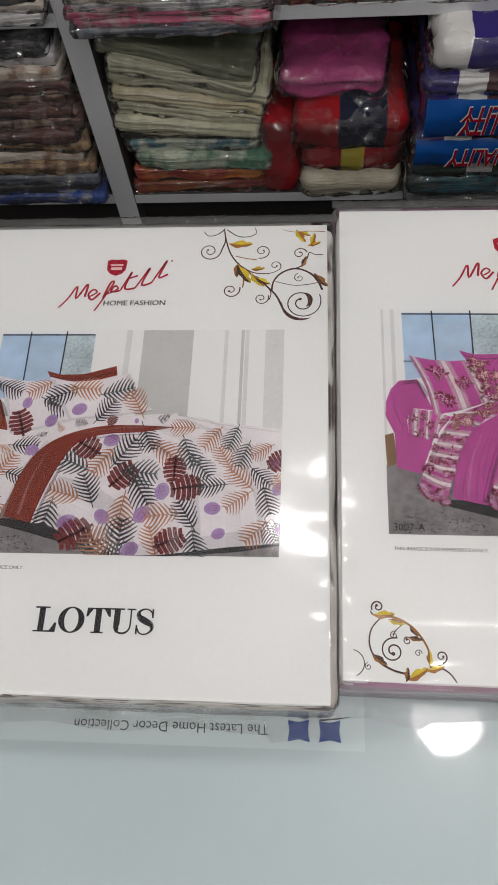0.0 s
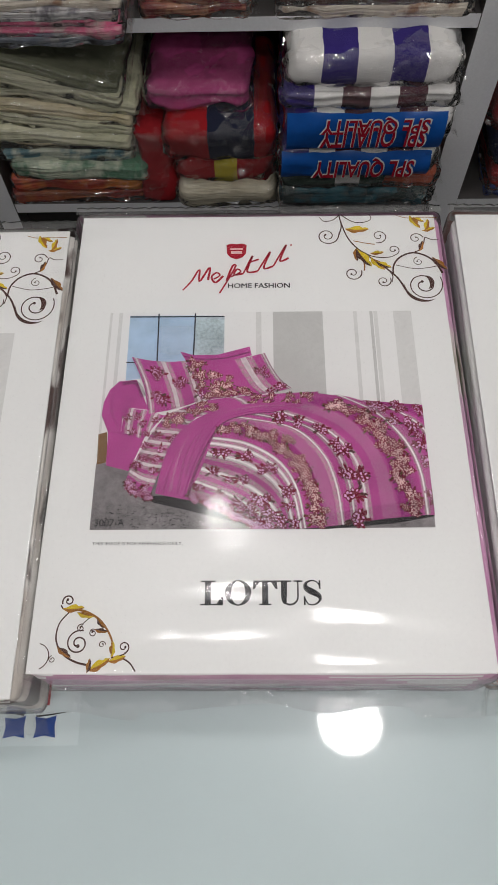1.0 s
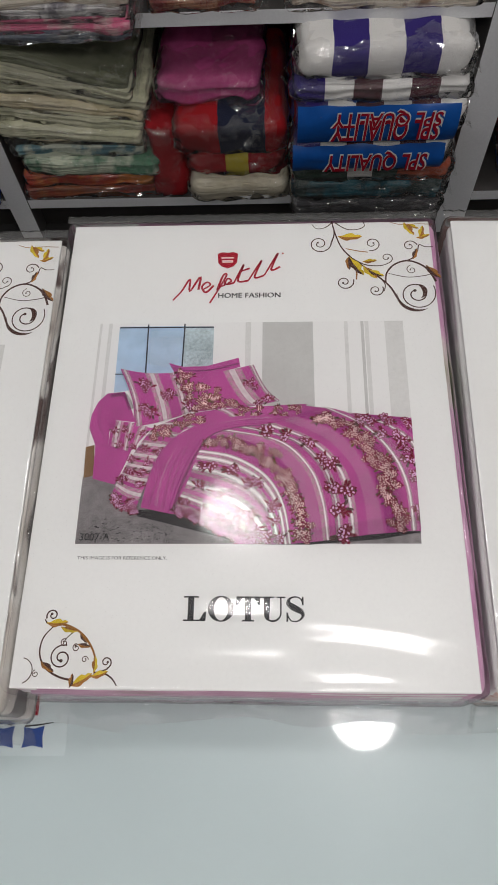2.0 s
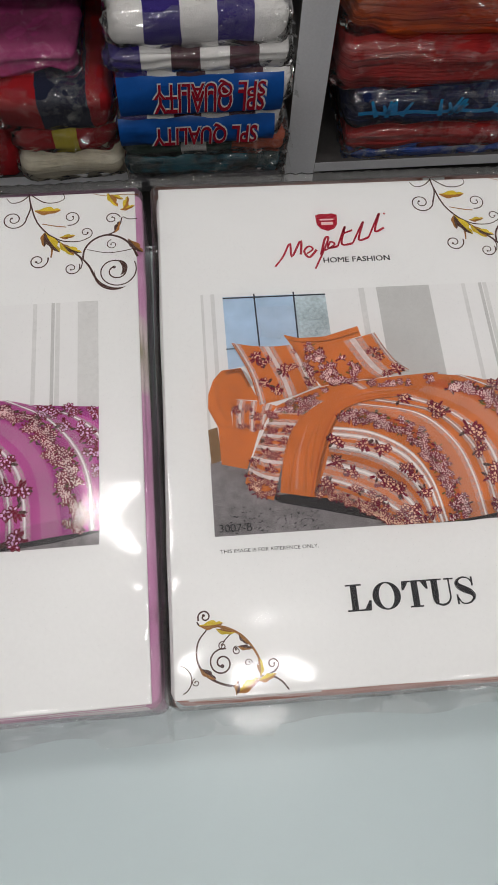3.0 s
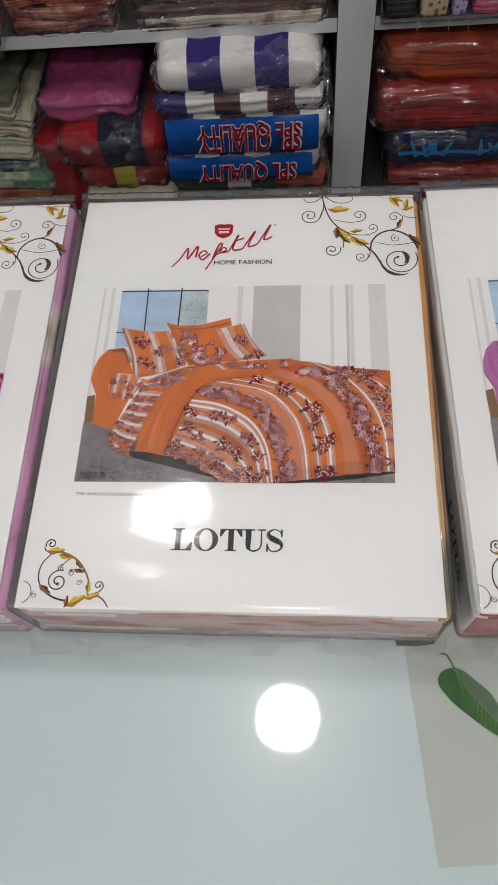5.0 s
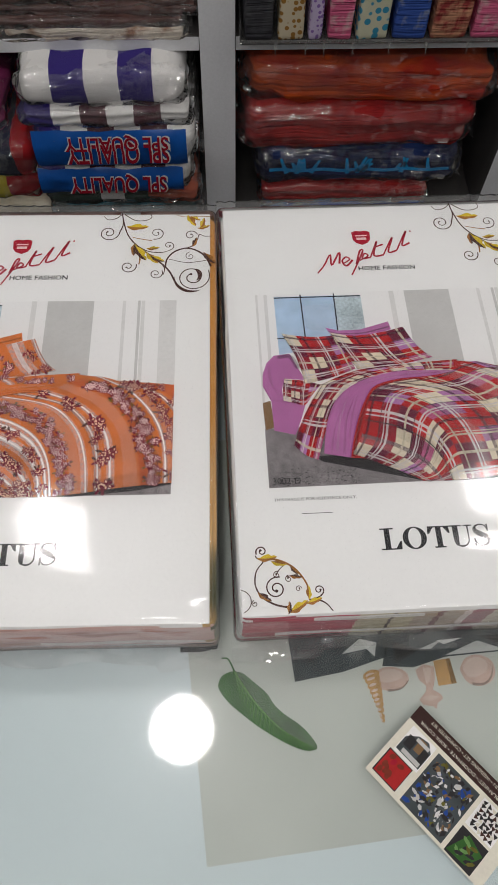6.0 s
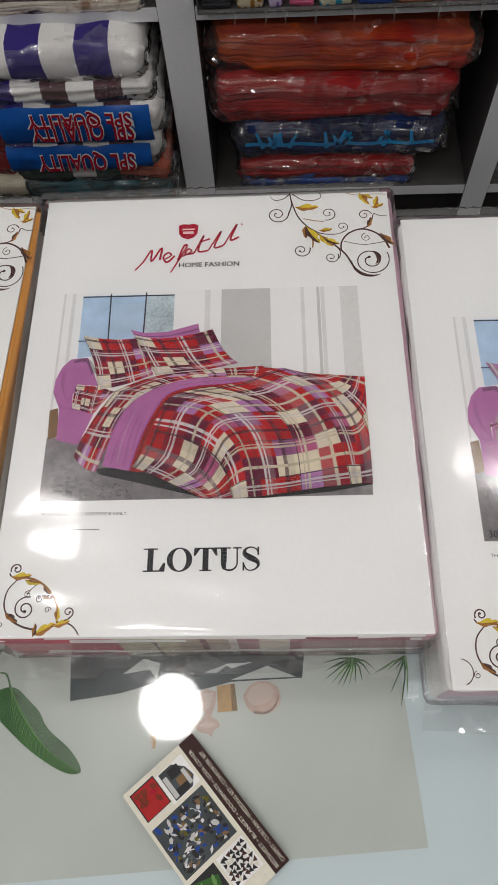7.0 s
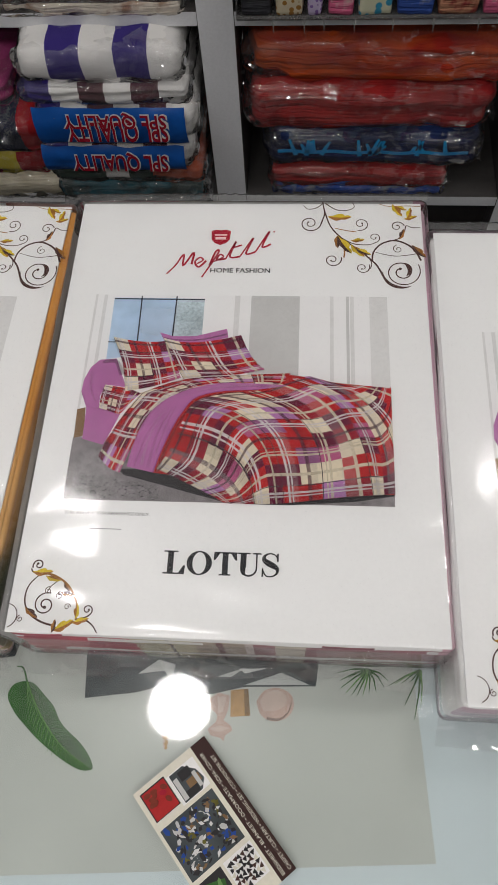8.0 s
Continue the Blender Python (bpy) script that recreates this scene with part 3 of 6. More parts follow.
def folds(f):
    """The photo's own printed tones on the bed: under the fold, down the drape, along the hem."""
    f.up()
    for s, w in ((0.04, 0.07), (0.16, 0.04), (0.3, 0.03), (0.47, 0.03), (0.7, 0.035)):
        stripe(f, DRAPE, s, w, "t_shade", 26)
    f.up()
    for s in (0.1, 0.38, 0.6, 0.8):
        stripe(f, DRAPE, s, 0.045, "t_light", 26)
    f.up()
    for k in range(26):
        f.poly([DRAPE(k / 26, 0.9), DRAPE((k + 1) / 26, 0.9), DRAPE((k + 1) / 26, 1.0), DRAPE(k / 26, 1.0)], "t_shade")
    f.up()
    line(f, [(121.4, 80.7), (99.9, 79.2), (82.7, 73.7), (74.0, 62.1), (68.1, 49.2), (62.6, 32.4), (59.7, 20.2)], 0.6, 2.4, "t_deep", 22)
    f.up()
    for pts, w in (([(19.3, 122.3), (26.8, 104.4), (32.2, 83.1)], 4.0), ([(55.8, 121.4), (62.1, 109.1), (71.6, 92.3)], 3.5), ([(107.2, 125.0), (115.5, 110.0), (124.7, 99.1)], 3.0), ([(32.8, 81.5), (52.4, 84.5), (73.1, 91.2), (97.8, 93.8), (126.4, 98.1)], 2.6),
                   ([(14.3, 82.7), (21.3, 73.7), (15.7, 67.2)], 2.0), ([(40.0, 71.5), (30.6, 54.8), (22.3, 32.6)], 2.0), ([(60.2, 75.3), (46.9, 55.2), (36.9, 22.2)], 3.0), ([(143.6, 95.2), (164.1, 89.8), (184.3, 86.5), (211.0, 82.9)], 1.2)):
        line(f, pts, w, w * 0.5, "t_shade", 12)
        f.up()


def stripe(f, at, r, w, color, n=40):
    """A band along the cloth at r, w wide."""
    for k in range(n):
        f.poly([at(r - w / 2, k / n), at(r - w / 2, (k + 1) / n), at(r + w / 2, (k + 1) / n), at(r + w / 2, k / n)], color)


def flower(f, x, y, r, rng, petal, dark="maroon"):
    """A small five-petalled flower with a dark outline."""
    a0 = rng.uniform(0, 6.3)
    for k in range(5):
        a = a0 + 1.257 * k
        f.blob(x + 0.6 * r * math.cos(a), y + 0.55 * r * math.sin(a), 0.62 * r, 0.44 * r, a, dark, 7)
        f.z += f.step * 0.03
    f.up()
    for k in range(4):
        a = a0 + 1.257 * k
        f.blob(x + 0.7 * r * math.cos(a), y + 0.64 * r * math.sin(a), 0.3 * r, 0.19 * r, a, petal, 6)
    f.z -= 1.15 * f.step


def posy(f, x, y, size, rng, petal, leaf):
    """A spray: pointed leaves round a few outlined flowers."""
    for k in range(6):
        a = rng.uniform(0, 6.3)
        f.blob(x + size * 0.85 * math.cos(a), y + size * 0.66 * math.sin(a), size * 0.46, size * 0.19, a, leaf if k in (0, 3) else "maroon" if k % 2 else "brown", 6, 0.5)
        f.z += f.step * 0.03
    f.z += f.step * 0.4
    for k in range(3):
        a, d = rng.uniform(0, 6.3), size * (0.1 if k == 0 else rng.uniform(0.45, 0.75))
        flower(f, x + d * math.cos(a), y + 0.8 * d * math.sin(a), size * rng.uniform(0.42, 0.55), rng, petal)
        f.z += f.step * 0.05
    f.z -= f.step * 0.73


def floral(ground, deep, mid, seed):
    """mid: the tone between the ground and the white stripes."""
    f, rng = Flat(), random.Random(seed)
    bedroom(f, ground, deep, ground)
    for at, bands in ((FAR, ((0.12, 0.05), (0.5, 0.04))), (STRIP, ((0.2, 0.12), (0.5, 0.1), (0.8, 0.12))), (PILLOW_A, ((0.09, 0.07), (0.5, 0.13), (0.86, 0.1))),
                      (PILLOW_B, ((0.73, 0.12), (0.96, 0.05))), (WING, ((0.1, 0.05), (0.24, 0.06), (0.38, 0.07), (0.52, 0.07), (0.66, 0.07), (0.8, 0.06)))):
        fill(f, at, ground)
        f.up()
        for r, w in bands:
            stripe(f, at, r, w * 1.6, "t_pale", 8)
        f.up()
        for r, w in bands:
            stripe(f, at, r, w * 0.5, "t_white", 8)
        f.up()
        if at is PILLOW_B:
            spots = [(min(0.55, max(0.03, rng.gauss(0.27, 0.15))), rng.uniform(0.05, 0.95), 0.0034, "blush", "olive") for _ in range(34)] + [(0.84, 0.3, 0.0042, mid, "maroon"), (0.86, 0.42, 0.003, mid, "maroon"), (0.88, 0.85, 0.0042, mid, "maroon"), (0.76, 0.92, 0.003, mid, "maroon")]
        elif at is PILLOW_A:
            spots = [(s, q, 0.0046, mid, "maroon") for s, q in ((0.27, 0.24), (0.36, 0.3), (0.67, 0.46), (0.58, 0.5), (0.3, 0.8), (0.22, 0.72), (0.92, 0.8), (0.95, 0.12))]
        elif at is FAR:
            spots = [(rng.uniform(0.02, 0.3), rng.uniform(0.2, 0.8), 0.0028, "blush", "olive") for _ in range(11)] + [(rng.uniform(0.55, 0.98), rng.uniform(0.2, 0.85), 0.003, "blush", "olive") for _ in range(12)]
        elif at is STRIP:
            spots = [(s, q, 0.003, mid, "maroon") for s, q in ((0.12, 0.4), (0.36, 0.3), (0.6, 0.5), (0.3, 0.85), (0.68, 0.85), (0.9, 0.4))]
        else:
            spots = [(rng.uniform(0.02, 0.18), rng.uniform(0.1, 0.9), 0.003, "blush", "olive") for _ in range(8)] + [(0.3 + 0.14 * i, 0.25 + 0.5 * ((i + j) % 2) + rng.uniform(-0.1, 0.1), 0.0036, mid, "maroon") for i in range(4) for j in range(2)] + [(rng.uniform(0.85, 0.99), rng.uniform(0.05, 0.95), 0.003, mid, "maroon") for _ in range(12)]
        for s, q, size, petal, leaf in spots:
            posy(f, *at(s, q), size, rng, petal, leaf)
            f.z += f.step * 0.03
        f.z += 2.5 * f.step
    fill_quilt(f, ground)
    f.up()
    for s, w in ((0.33, 0.05), (0.66, 0.06), (0.97, 0.08)):
        stripe(f, DRAPE, s, w, deep, 30)
    f.up()
    for s, w in ((0.03, 0.05), (0.085, 0.035), (0.135, 0.035), (0.18, 0.03), (0.225, 0.045), (0.42, 0.03), (0.475, 0.03), (0.53, 0.035), (0.775, 0.03), (0.9, 0.03)):
        stripe(f, DRAPE, s, w, "t_pale", 34)
    f.up()
    for s, w in ((0.085, 0.012), (0.135, 0.014), (0.18, 0.013), (0.215, 0.013), (0.238, 0.013), (0.425, 0.009), (0.475, 0.01), (0.528, 0.013), (0.777, 0.014), (0.9, 0.012)):
        stripe(f, DRAPE, s, w * 0.95, "t_white", 34)
        f.z += f.step * 0.1
        stripe(f, DRAPE, s, w * 0.38, "white", 34)
    f.up()
    for band, count, jitter, size, petal, leaf in ((0.325, 62, 0.04, 0.0036, "blush", "olive"), (0.68, 66, 0.042, 0.0038, "blush", "olive"), (0.015, 28, 0.02, 0.0032, mid, "maroon"), (0.07, 8, 0.012, 0.0046, mid, "maroon"), (0.13, 8, 0.014, 0.005, mid, "maroon"),
                                                   (0.19, 7, 0.012, 0.005, mid, "maroon"), (0.5, 9, 0.022, 0.0062, mid, "maroon"), (0.84, 12, 0.03, 0.005, mid, "maroon"), (0.95, 5, 0.03, 0.004, mid, "maroon")):
        for k in range(count):
            posy(f, *DRAPE(band + rng.uniform(-jitter, jitter), max(0.03 + 0.95 * (k + rng.uniform(0.1, 0.9)) / count, 0.38 * (band - 0.35))), size * rng.uniform(0.8, 1.15), rng, petal, leaf)
            f.z += f.step * 0.03
    f.z += 2.5 * f.step
    fold(f, ground, deep)
    folds(f)
    return f


def plaid_on(f, at, cells, rows):
    """A patchwork of broad checks, crossed by pairs of white bands and by fine dark lines."""
    blocks = ("r", "w", "r", "c", "l", "r", "c", "w", "r")
    m, n = cells * 4, rows * 4
    for i in range(m):
        for j in range(n):
            a, b = blocks[(i * 2 + j * 5 + (i // 2)) % 9], blocks[(i * 4 + j * 7 + 3) % 9]
            if a != b and not (a in "wl" and b in "rl"):
                a = b = (a if (i * j + i) % 2 else b)
            s0, s1, q0, q1 = i / m, (i + 1) / m, j / n, (j + 1) / n
            f.poly([at(s0, q0), at((s0 + s1) / 2, q0), at(s1, q0), at(s1, q1), at((s0 + s1) / 2, q1), at(s0, q1)], "weave_" + min(a, b) + max(a, b))
    f.up()

    def band(p, w, color, across, lo=0.0, hi=1.0):
        for k in range(28):
            a, b = lo + (hi - lo) * k / 28, lo + (hi - lo) * (k + 1) / 28
            f.poly([at(a, p), at(b, p), at(b, p + w), at(a, p + w)] if across else [at(p, a), at(p, b), at(p + w, b), at(p + w, a)], color)
    for across, count in ((False, m), (True, n)):
        for i in range(count):
            p, u = i / count, 1 / count
            kind = (i + across) % 4
            if kind == 0:
                for o, w in ((0.32, 0.11), (0.52, 0.07)):
                    band(p + o * u, w * u, "t_white", across)
            elif kind == 1:
                band(p + 0.3 * u, 0.18 * u, "t_wine", across)
            elif kind == 2:
                for o, w in ((0.24, 0.06), (0.4, 0.12)):
                    band(p + o * u, w * u, "t_white" if i % 8 < 4 else "t_cream", across)
            else:
                band(p + 0.45 * u, 0.14 * u, "t_cream", across)
            f.z += f.step * 0.3
        f.up()
    for across, count in ((False, m), (True, n)):
        for i in range(count):
            if (i + across) % 2 == 0:
                band((i + 0.02) / count, 0.04 / count, "leafblack", across)
            f.z += f.step * 0.2
        f.up()


def plaid():
    f = Flat()
    bedroom(f, "mauve", "mauve_d", "mauve")
    for at, cells, rows in ((FAR, 2, 1), (STRIP, 1, 1), (PILLOW_A, 1, 1), (PILLOW_B, 1, 1), (WING, 1, 1)):
        fill(f, at, "plaid_red")
        f.up()
        plaid_on(f, at, cells, rows)
    fill_quilt(f, "plaid_red")
    f.up()
    plaid_on(f, DRAPE, 3, 2)
    fold(f, "mauve", "mauve_d")
    folds(f)
    return f


def frond(f, x, y, size, turn, color, rng, kind):
    """A printed leaf: slim ribs along a stem, a slit broad leaf, or a lined oval."""
    c, s = math.cos(turn), math.sin(turn)

    def put(a, b):
        return x + a * c - b * s, y + a * s + b * c
    if kind == "oval":
        f.blob(x, y, size * 0.58, size * 0.46, turn, color, 14)
        f.up()
        for k in (-0.2, -0.07, 0.07, 0.2):
            f.ribbon([put(-0.34 * size, k * size), put(0.38 * size, (k * 0.8 + 0.05) * size)], size * 0.02, size * 0.04, "mauve_d")
        f.z -= f.step
        return
    if kind == "broad":
        n = 6
        for side in (-1, 1):
            for k in range(n):
                a = size * (-0.8 + 1.45 * k / (n - 1))
                reach = size * 0.82 * math.sin(math.pi * (0.22 + 0.62 * k / (n - 1))) ** 0.7
                f.poly([put(a, 0), put(a + 0.06 * size, side * reach * 0.6), put(a + 0.16 * size, side * reach), put(a + 0.36 * size, side * reach * 0.9), put(a + 0.3 * size, side * reach * 0.5), put(a + 0.24 * size, 0)], color)
        f.ribbon([put(-0.95 * size, 0), put(0.95 * size, 0)], size * 0.16, size * 0.1, color)
        return
    f.ribbon([put(-1.1 * size, 0.05 * size), put(0, 0), put(size, 0)], size * 0.06, size * 0.04, color)
    n = 8
    for k in range(n):
        a = -0.75 * size + 1.6 * size * k / (n - 1)
        reach = size * 0.78 * math.sin(math.pi * (0.14 + 0.78 * (k + 0.5) / n)) + size * 0.05
        for side in (-1, 1):
            f.ribbon([put(a, 0), put(a + reach * 0.3, side * reach * 0.5), put(a + reach * 0.66, side * reach * 0.92)], size * 0.125, size * 0.04, color)


def leafy(seed):
    f, rng = Flat(), random.Random(seed)
    bedroom(f, "brick", "brick", "brick")

    def scatter(at, across, down, size, lo=0.04, hi=0.96):
        kinds = (("slim", "leafblack"), ("broad", "leafred"), ("slim", "leaftan"), ("oval", "lilac"), ("slim", "slate"))
        for i in range(across):
            for j in range(down):
                k, col = kinds[(i * 2 + j * 3 + (i * j) // 3) % 5]
                s, q = (i + 0.5 + 0.3 * (j % 2 - 0.5) + rng.uniform(-0.15, 0.15)) / across, (j + 0.5 + rng.uniform(-0.15, 0.15)) / down
                if at is DRAPE and s > 0.7 and q < 0.9 * (s - 0.5):
                    continue
                frond(f, *at(min(hi, max(lo, s)), min(0.95, max(0.05, q))), size * rng.uniform(0.85, 1.1) * (0.8 if k == "oval" else 1.0) * (1.1 - 0.4 * s if at is DRAPE else 1.0), rng.uniform(0, 6.3), col, rng, k)
                f.z += f.step * 0.1
        f.up()
    for at, i, j, size in ((FAR, 6, 1, 0.0042), (STRIP, 2, 1, 0.005), (PILLOW_A, 2, 3, 0.0105), (PILLOW_B, 3, 2, 0.011), (WING, 3, 2, 0.01)):
        fill(f, at, "leafbase")
        f.up()
        scatter(at, i, j, size)
    fill_quilt(f, "leafbase")
    f.up()
    scatter(DRAPE, 10, 6, 0.0122, 0.02, 0.87)
    fold(f, "brick", "maroon")
    folds(f)
    return f


def leaflet(f, x, y, size, heading, color, dark):
    """A lobed scroll leaf, one half shaded."""
    c, s = math.cos(math.radians(heading)), math.sin(math.radians(heading))

    def put(pts):
        return [((x + size * (a * c - b * s)) / 1000, (y + size * (a * s + b * c)) / 1000) for a, b in pts]
    bend = [(a, b + 0.22 * a * a) for a, b in ((1.0, 0.0), (0.8, 0.15), (0.66, 0.14), (0.5, 0.27), (0.25, 0.22), (0.05, 0.08), (-0.15, 0.0), (0.05, -0.11), (0.3, -0.2), (0.52, -0.13), (0.78, -0.12), (1.0, 0.0))]
    rib = [(a, 0.02 + 0.22 * a * a) for a in (-0.15, 0.1, 0.35, 0.6, 0.8, 1.0)]
    f.poly(put(smooth_line(bend, 33)), color)
    f.up()
    f.poly(put(smooth_line(bend[6:], 15) + smooth_line(rib[::-1], 8)[1:-1]), dark)
    f.z -= f.step * 0.7


def spiral(f, x, y, r0, r1, a0, sweep, w0, w1, color="brown", m=56, easing=0.8, drop=True):
    """A round scroll about (x, y), in mm, winding in from r0 to r1."""
    pts = []
    for i in range(m + 1):
        a, r = math.radians(a0 + sweep * i / m), r0 + (r1 - r0) * (i / m) ** easing
        pts.append(((x + r * math.cos(a)) / 1000, (y + r * math.sin(a)) / 1000))
    f.ribbon(pts, w0 / 1000, w1 / 1000, color)
    if drop:
        f.blob(*pts[-1], w1 * 0.0012, w1 * 0.0012, 0, color, 8)
    f.z += f.step * 0.2


def crescent(f, x, y, r, a0, a1, w, color="brown"):
    """A swelling stroke round (x, y)."""
    for k in range(20):
        p = [math.radians(a0 + (a1 - a0) * (k + d) / 20) for d in (0, 1)]
        h = [w / 2 * math.sin(math.pi * (k + d) / 20) for d in (0, 1)]
        f.poly([((x + (r + e * h[i]) * math.cos(p[i])) / 1000, (y + (r + e * h[i]) * math.sin(p[i])) / 1000) for i, e in ((0, 1), (1, 1), (1, -1), (0, -1))], color)
    f.z += f.step * 0.2


def strokes(f, items):
    for pts, a, b, color in items:
        f.ribbon([(x / 1000, y / 1000) for x, y in smooth_line(pts)], a / 1000, b / 1000, color)
        f.z += f.step * 0.2


def scroll_corner():
    """The scroll in the cover's upper corner, in mm on the cover."""
    f = Flat()
    strokes(f, (([(186.6, 334.8), (188.1, 325.8), (192.3, 311.3), (200.2, 300.0), (211.6, 289.7), (221.0, 280.5), (226.7, 273.4), (230.9, 263.8)], 0.9, 1.5, "brown"),
                ([(187.1, 334.2), (181.9, 329.2), (175.3, 327.9), (171.6, 332.0)], 0.9, 0.5, "brown"), ([(188.6, 333.6), (196.9, 327.3), (205.1, 326.7), (210.6, 329.8), (209.5, 334.5)], 0.9, 0.5, "brown"),
                ([(187.1, 330.4), (187.9, 322.7), (185.3, 313.5)], 0.8, 1.1, "brown"), ([(196.1, 308.9), (204.9, 306.6), (211.9, 305.4)], 0.7, 0.8, "rust"), ([(200.2, 300.0), (209.4, 294.1), (219.7, 293.0), (225.5, 294.7)], 1.0, 0.6, "brown"),
                ([(200.7, 297.0), (202.9, 288.2), (202.4, 280.9)], 1.6, 0.9, "rust"), ([(220.1, 281.6), (222.7, 276.2), (221.7, 270.5)], 0.8, 0.7, "brown"),
                ([(223.2, 277.3), (224.3, 286.0), (230.0, 293.6), (239.3, 297.2), (248.3, 294.3), (254.9, 287.9), (258.9, 278.4)], 1.2, 1.6, "brown"), ([(225.7, 286.0), (238.8, 282.6), (250.1, 283.5), (258.4, 285.6)], 0.5, 0.7, "brown"),
                ([(239.3, 297.2), (244.0, 299.6), (247.9, 305.5), (249.6, 311.5), (253.7, 309.7), (259.7, 309.7)], 1.0, 0.6, "brown"), ([(230.1, 332.9), (238.2, 330.5), (250.0, 331.1), (260.8, 330.5)], 0.5, 0.6, "rust")))
    for (x, y), r0, r1, a0, sweep, w0, w1 in (((176.8, 313.7), 8.8, 1.6, 5, -590, 0.9, 0.7), ((215.3, 313.2), 6.8, 1.3, -110, 500, 0.8, 0.6), ((225.2, 300.1), 5.2, 1.2, -90, 430, 0.7, 0.6), ((193.9, 278.8), 7.0, 1.3, 20, -520, 0.9, 0.7),
                                              ((215.8, 271.6), 5.8, 1.2, 30, -500, 0.8, 0.6), ((242.6, 289.0), 4.2, 1.0, 100, 440, 0.6, 0.5), ((242.6, 310.6), 5.6, 1.2, 10, 430, 0.8, 0.6)):
        spiral(f, x, y, r0, r1, a0, sweep, w0, w1)
    x, y = (244.5, 267.8)
    spiral(f, x, y, 14.2, 3.2, 30, -640, 0.8, 1.0)
    crescent(f, x, y, 14.0, 175, 300, 2.6)
    crescent(f, x - 0.5, y + 2.0, 6.4, -60, 80, 3.6)
    f.up()
    for (x, y), size, heading, color, dark in (((192.8, 319.9), 15.5, -12, "gold", "rust"), ((209.0, 297.0), 9, -6, "gold", "rust"), ((208.9, 291.7), 13, -62, "rust", "gold"), ((212.5, 288.8), 11, -40, "gold", "brown"), ((198.8, 299.4), 17, -70, "gold", "brown"), ((197.4, 299.9), 10, -100, "brown", "rust"),
                                               ((244.5, 299.6), 9, 58, "brown", "rust"), ((254.1, 291.4), 13, -62, "rust", "brown"), ((240.6, 331.1), 12, -72, "rust", "gold"), ((243.4, 330.5), 8, -40, "gold", "rust"), ((250.9, 319.4), 10, 62, "gold", "rust"), ((249.4, 318.2), 9, 5, "gold", "rust")):
        leaflet(f, x, y, size, heading, color, dark)
        f.z += f.step * 0.1
    return f


def scroll_foot():
    """The smaller scroll in the cover's lower corner, in mm on the cover."""
    f = Flat()
    strokes(f, (([(15.0, 36.2), (24.1, 34.2), (32.2, 29.4), (38.2, 21.7), (40.9, 14.5), (40.6, 7.9)], 1.4, 1.0, "rust"), ([(13.5, 33.8), (8.6, 27.4), (7.8, 18.4), (12.1, 10.8), (20.2, 6.0), (29.1, 4.0)], 0.7, 1.3, "brown"),
                ([(29.3, 2.7), (37.7, 6.0), (45.2, 8.1), (50.7, 5.7), (54.5, 0.8)], 1.4, 0.7, "brown"), ([(40.5, 8.3), (45.0, 9.4), (48.6, 10.8)], 0.8, 0.7, "brown"),
                ([(8.5, 38.3), (10.3, 36.0), (15.1, 35.2)], 0.7, 1.2, "brown"), ([(26.8, 31.5), (22.8, 27.9), (20.7, 24.0)], 0.6, 0.5, "brown"), ([(36.9, 22.8), (32.1, 24.4), (27.7, 23.4)], 0.7, 0.5, "brown")))
    for (x, y), r0, r1, a0, sweep, w0, w1 in (((12.8, 40.7), 3.9, 1.0, 210, -440, 0.9, 0.7), ((20.7, 16.4), 7.6, 1.6, 70, 560, 0.8, 0.9), ((21.5, 24.9), 2.6, 0.8, 60, 420, 0.6, 0.5), ((28.8, 22.1), 2.4, 0.8, 90, 400, 0.6, 0.5),
                                              ((47.0, 14.3), 3.6, 1.0, -80, 440, 0.8, 0.6), ((34.4, 15.6), 2.2, 0.7, 0, 400, 0.5, 0.4), ((-2.6, 9.3), 7.4, 7.0, -70, 150, 0.6, 0.5), ((6.8, 7.5), 2.2, 0.7, 100, 420, 0.5, 0.4)):
        spiral(f, x, y, r0, r1, a0, sweep, w0, w1, drop=r1 < 5)
    f.up()
    for (x, y), size, heading, color, dark in (((11.3, 36.0), 11, -8, "gold", "rust"), ((19.6, 33.5), 9, -25, "rust", "gold"), ((9.8, 13.8), 9, -48, "brown", "rust"), ((30.4, 23.9), 7, -20, "brown", "rust"), ((29.0, 1.8), 12, 18, "gold", "rust"), ((39.9, 6.5), 9, 5, "gold", "rust"),
                                               ((27.4, 0.9), 7, 70, "rust", "brown"), ((40.5, 9.6), 8, 78, "rust", "gold"), ((30.9, 29.4), 6, -60, "rust", "brown")):
        leaflet(f, x, y, size, heading, color, dark)
        f.z += f.step * 0.1
    return f


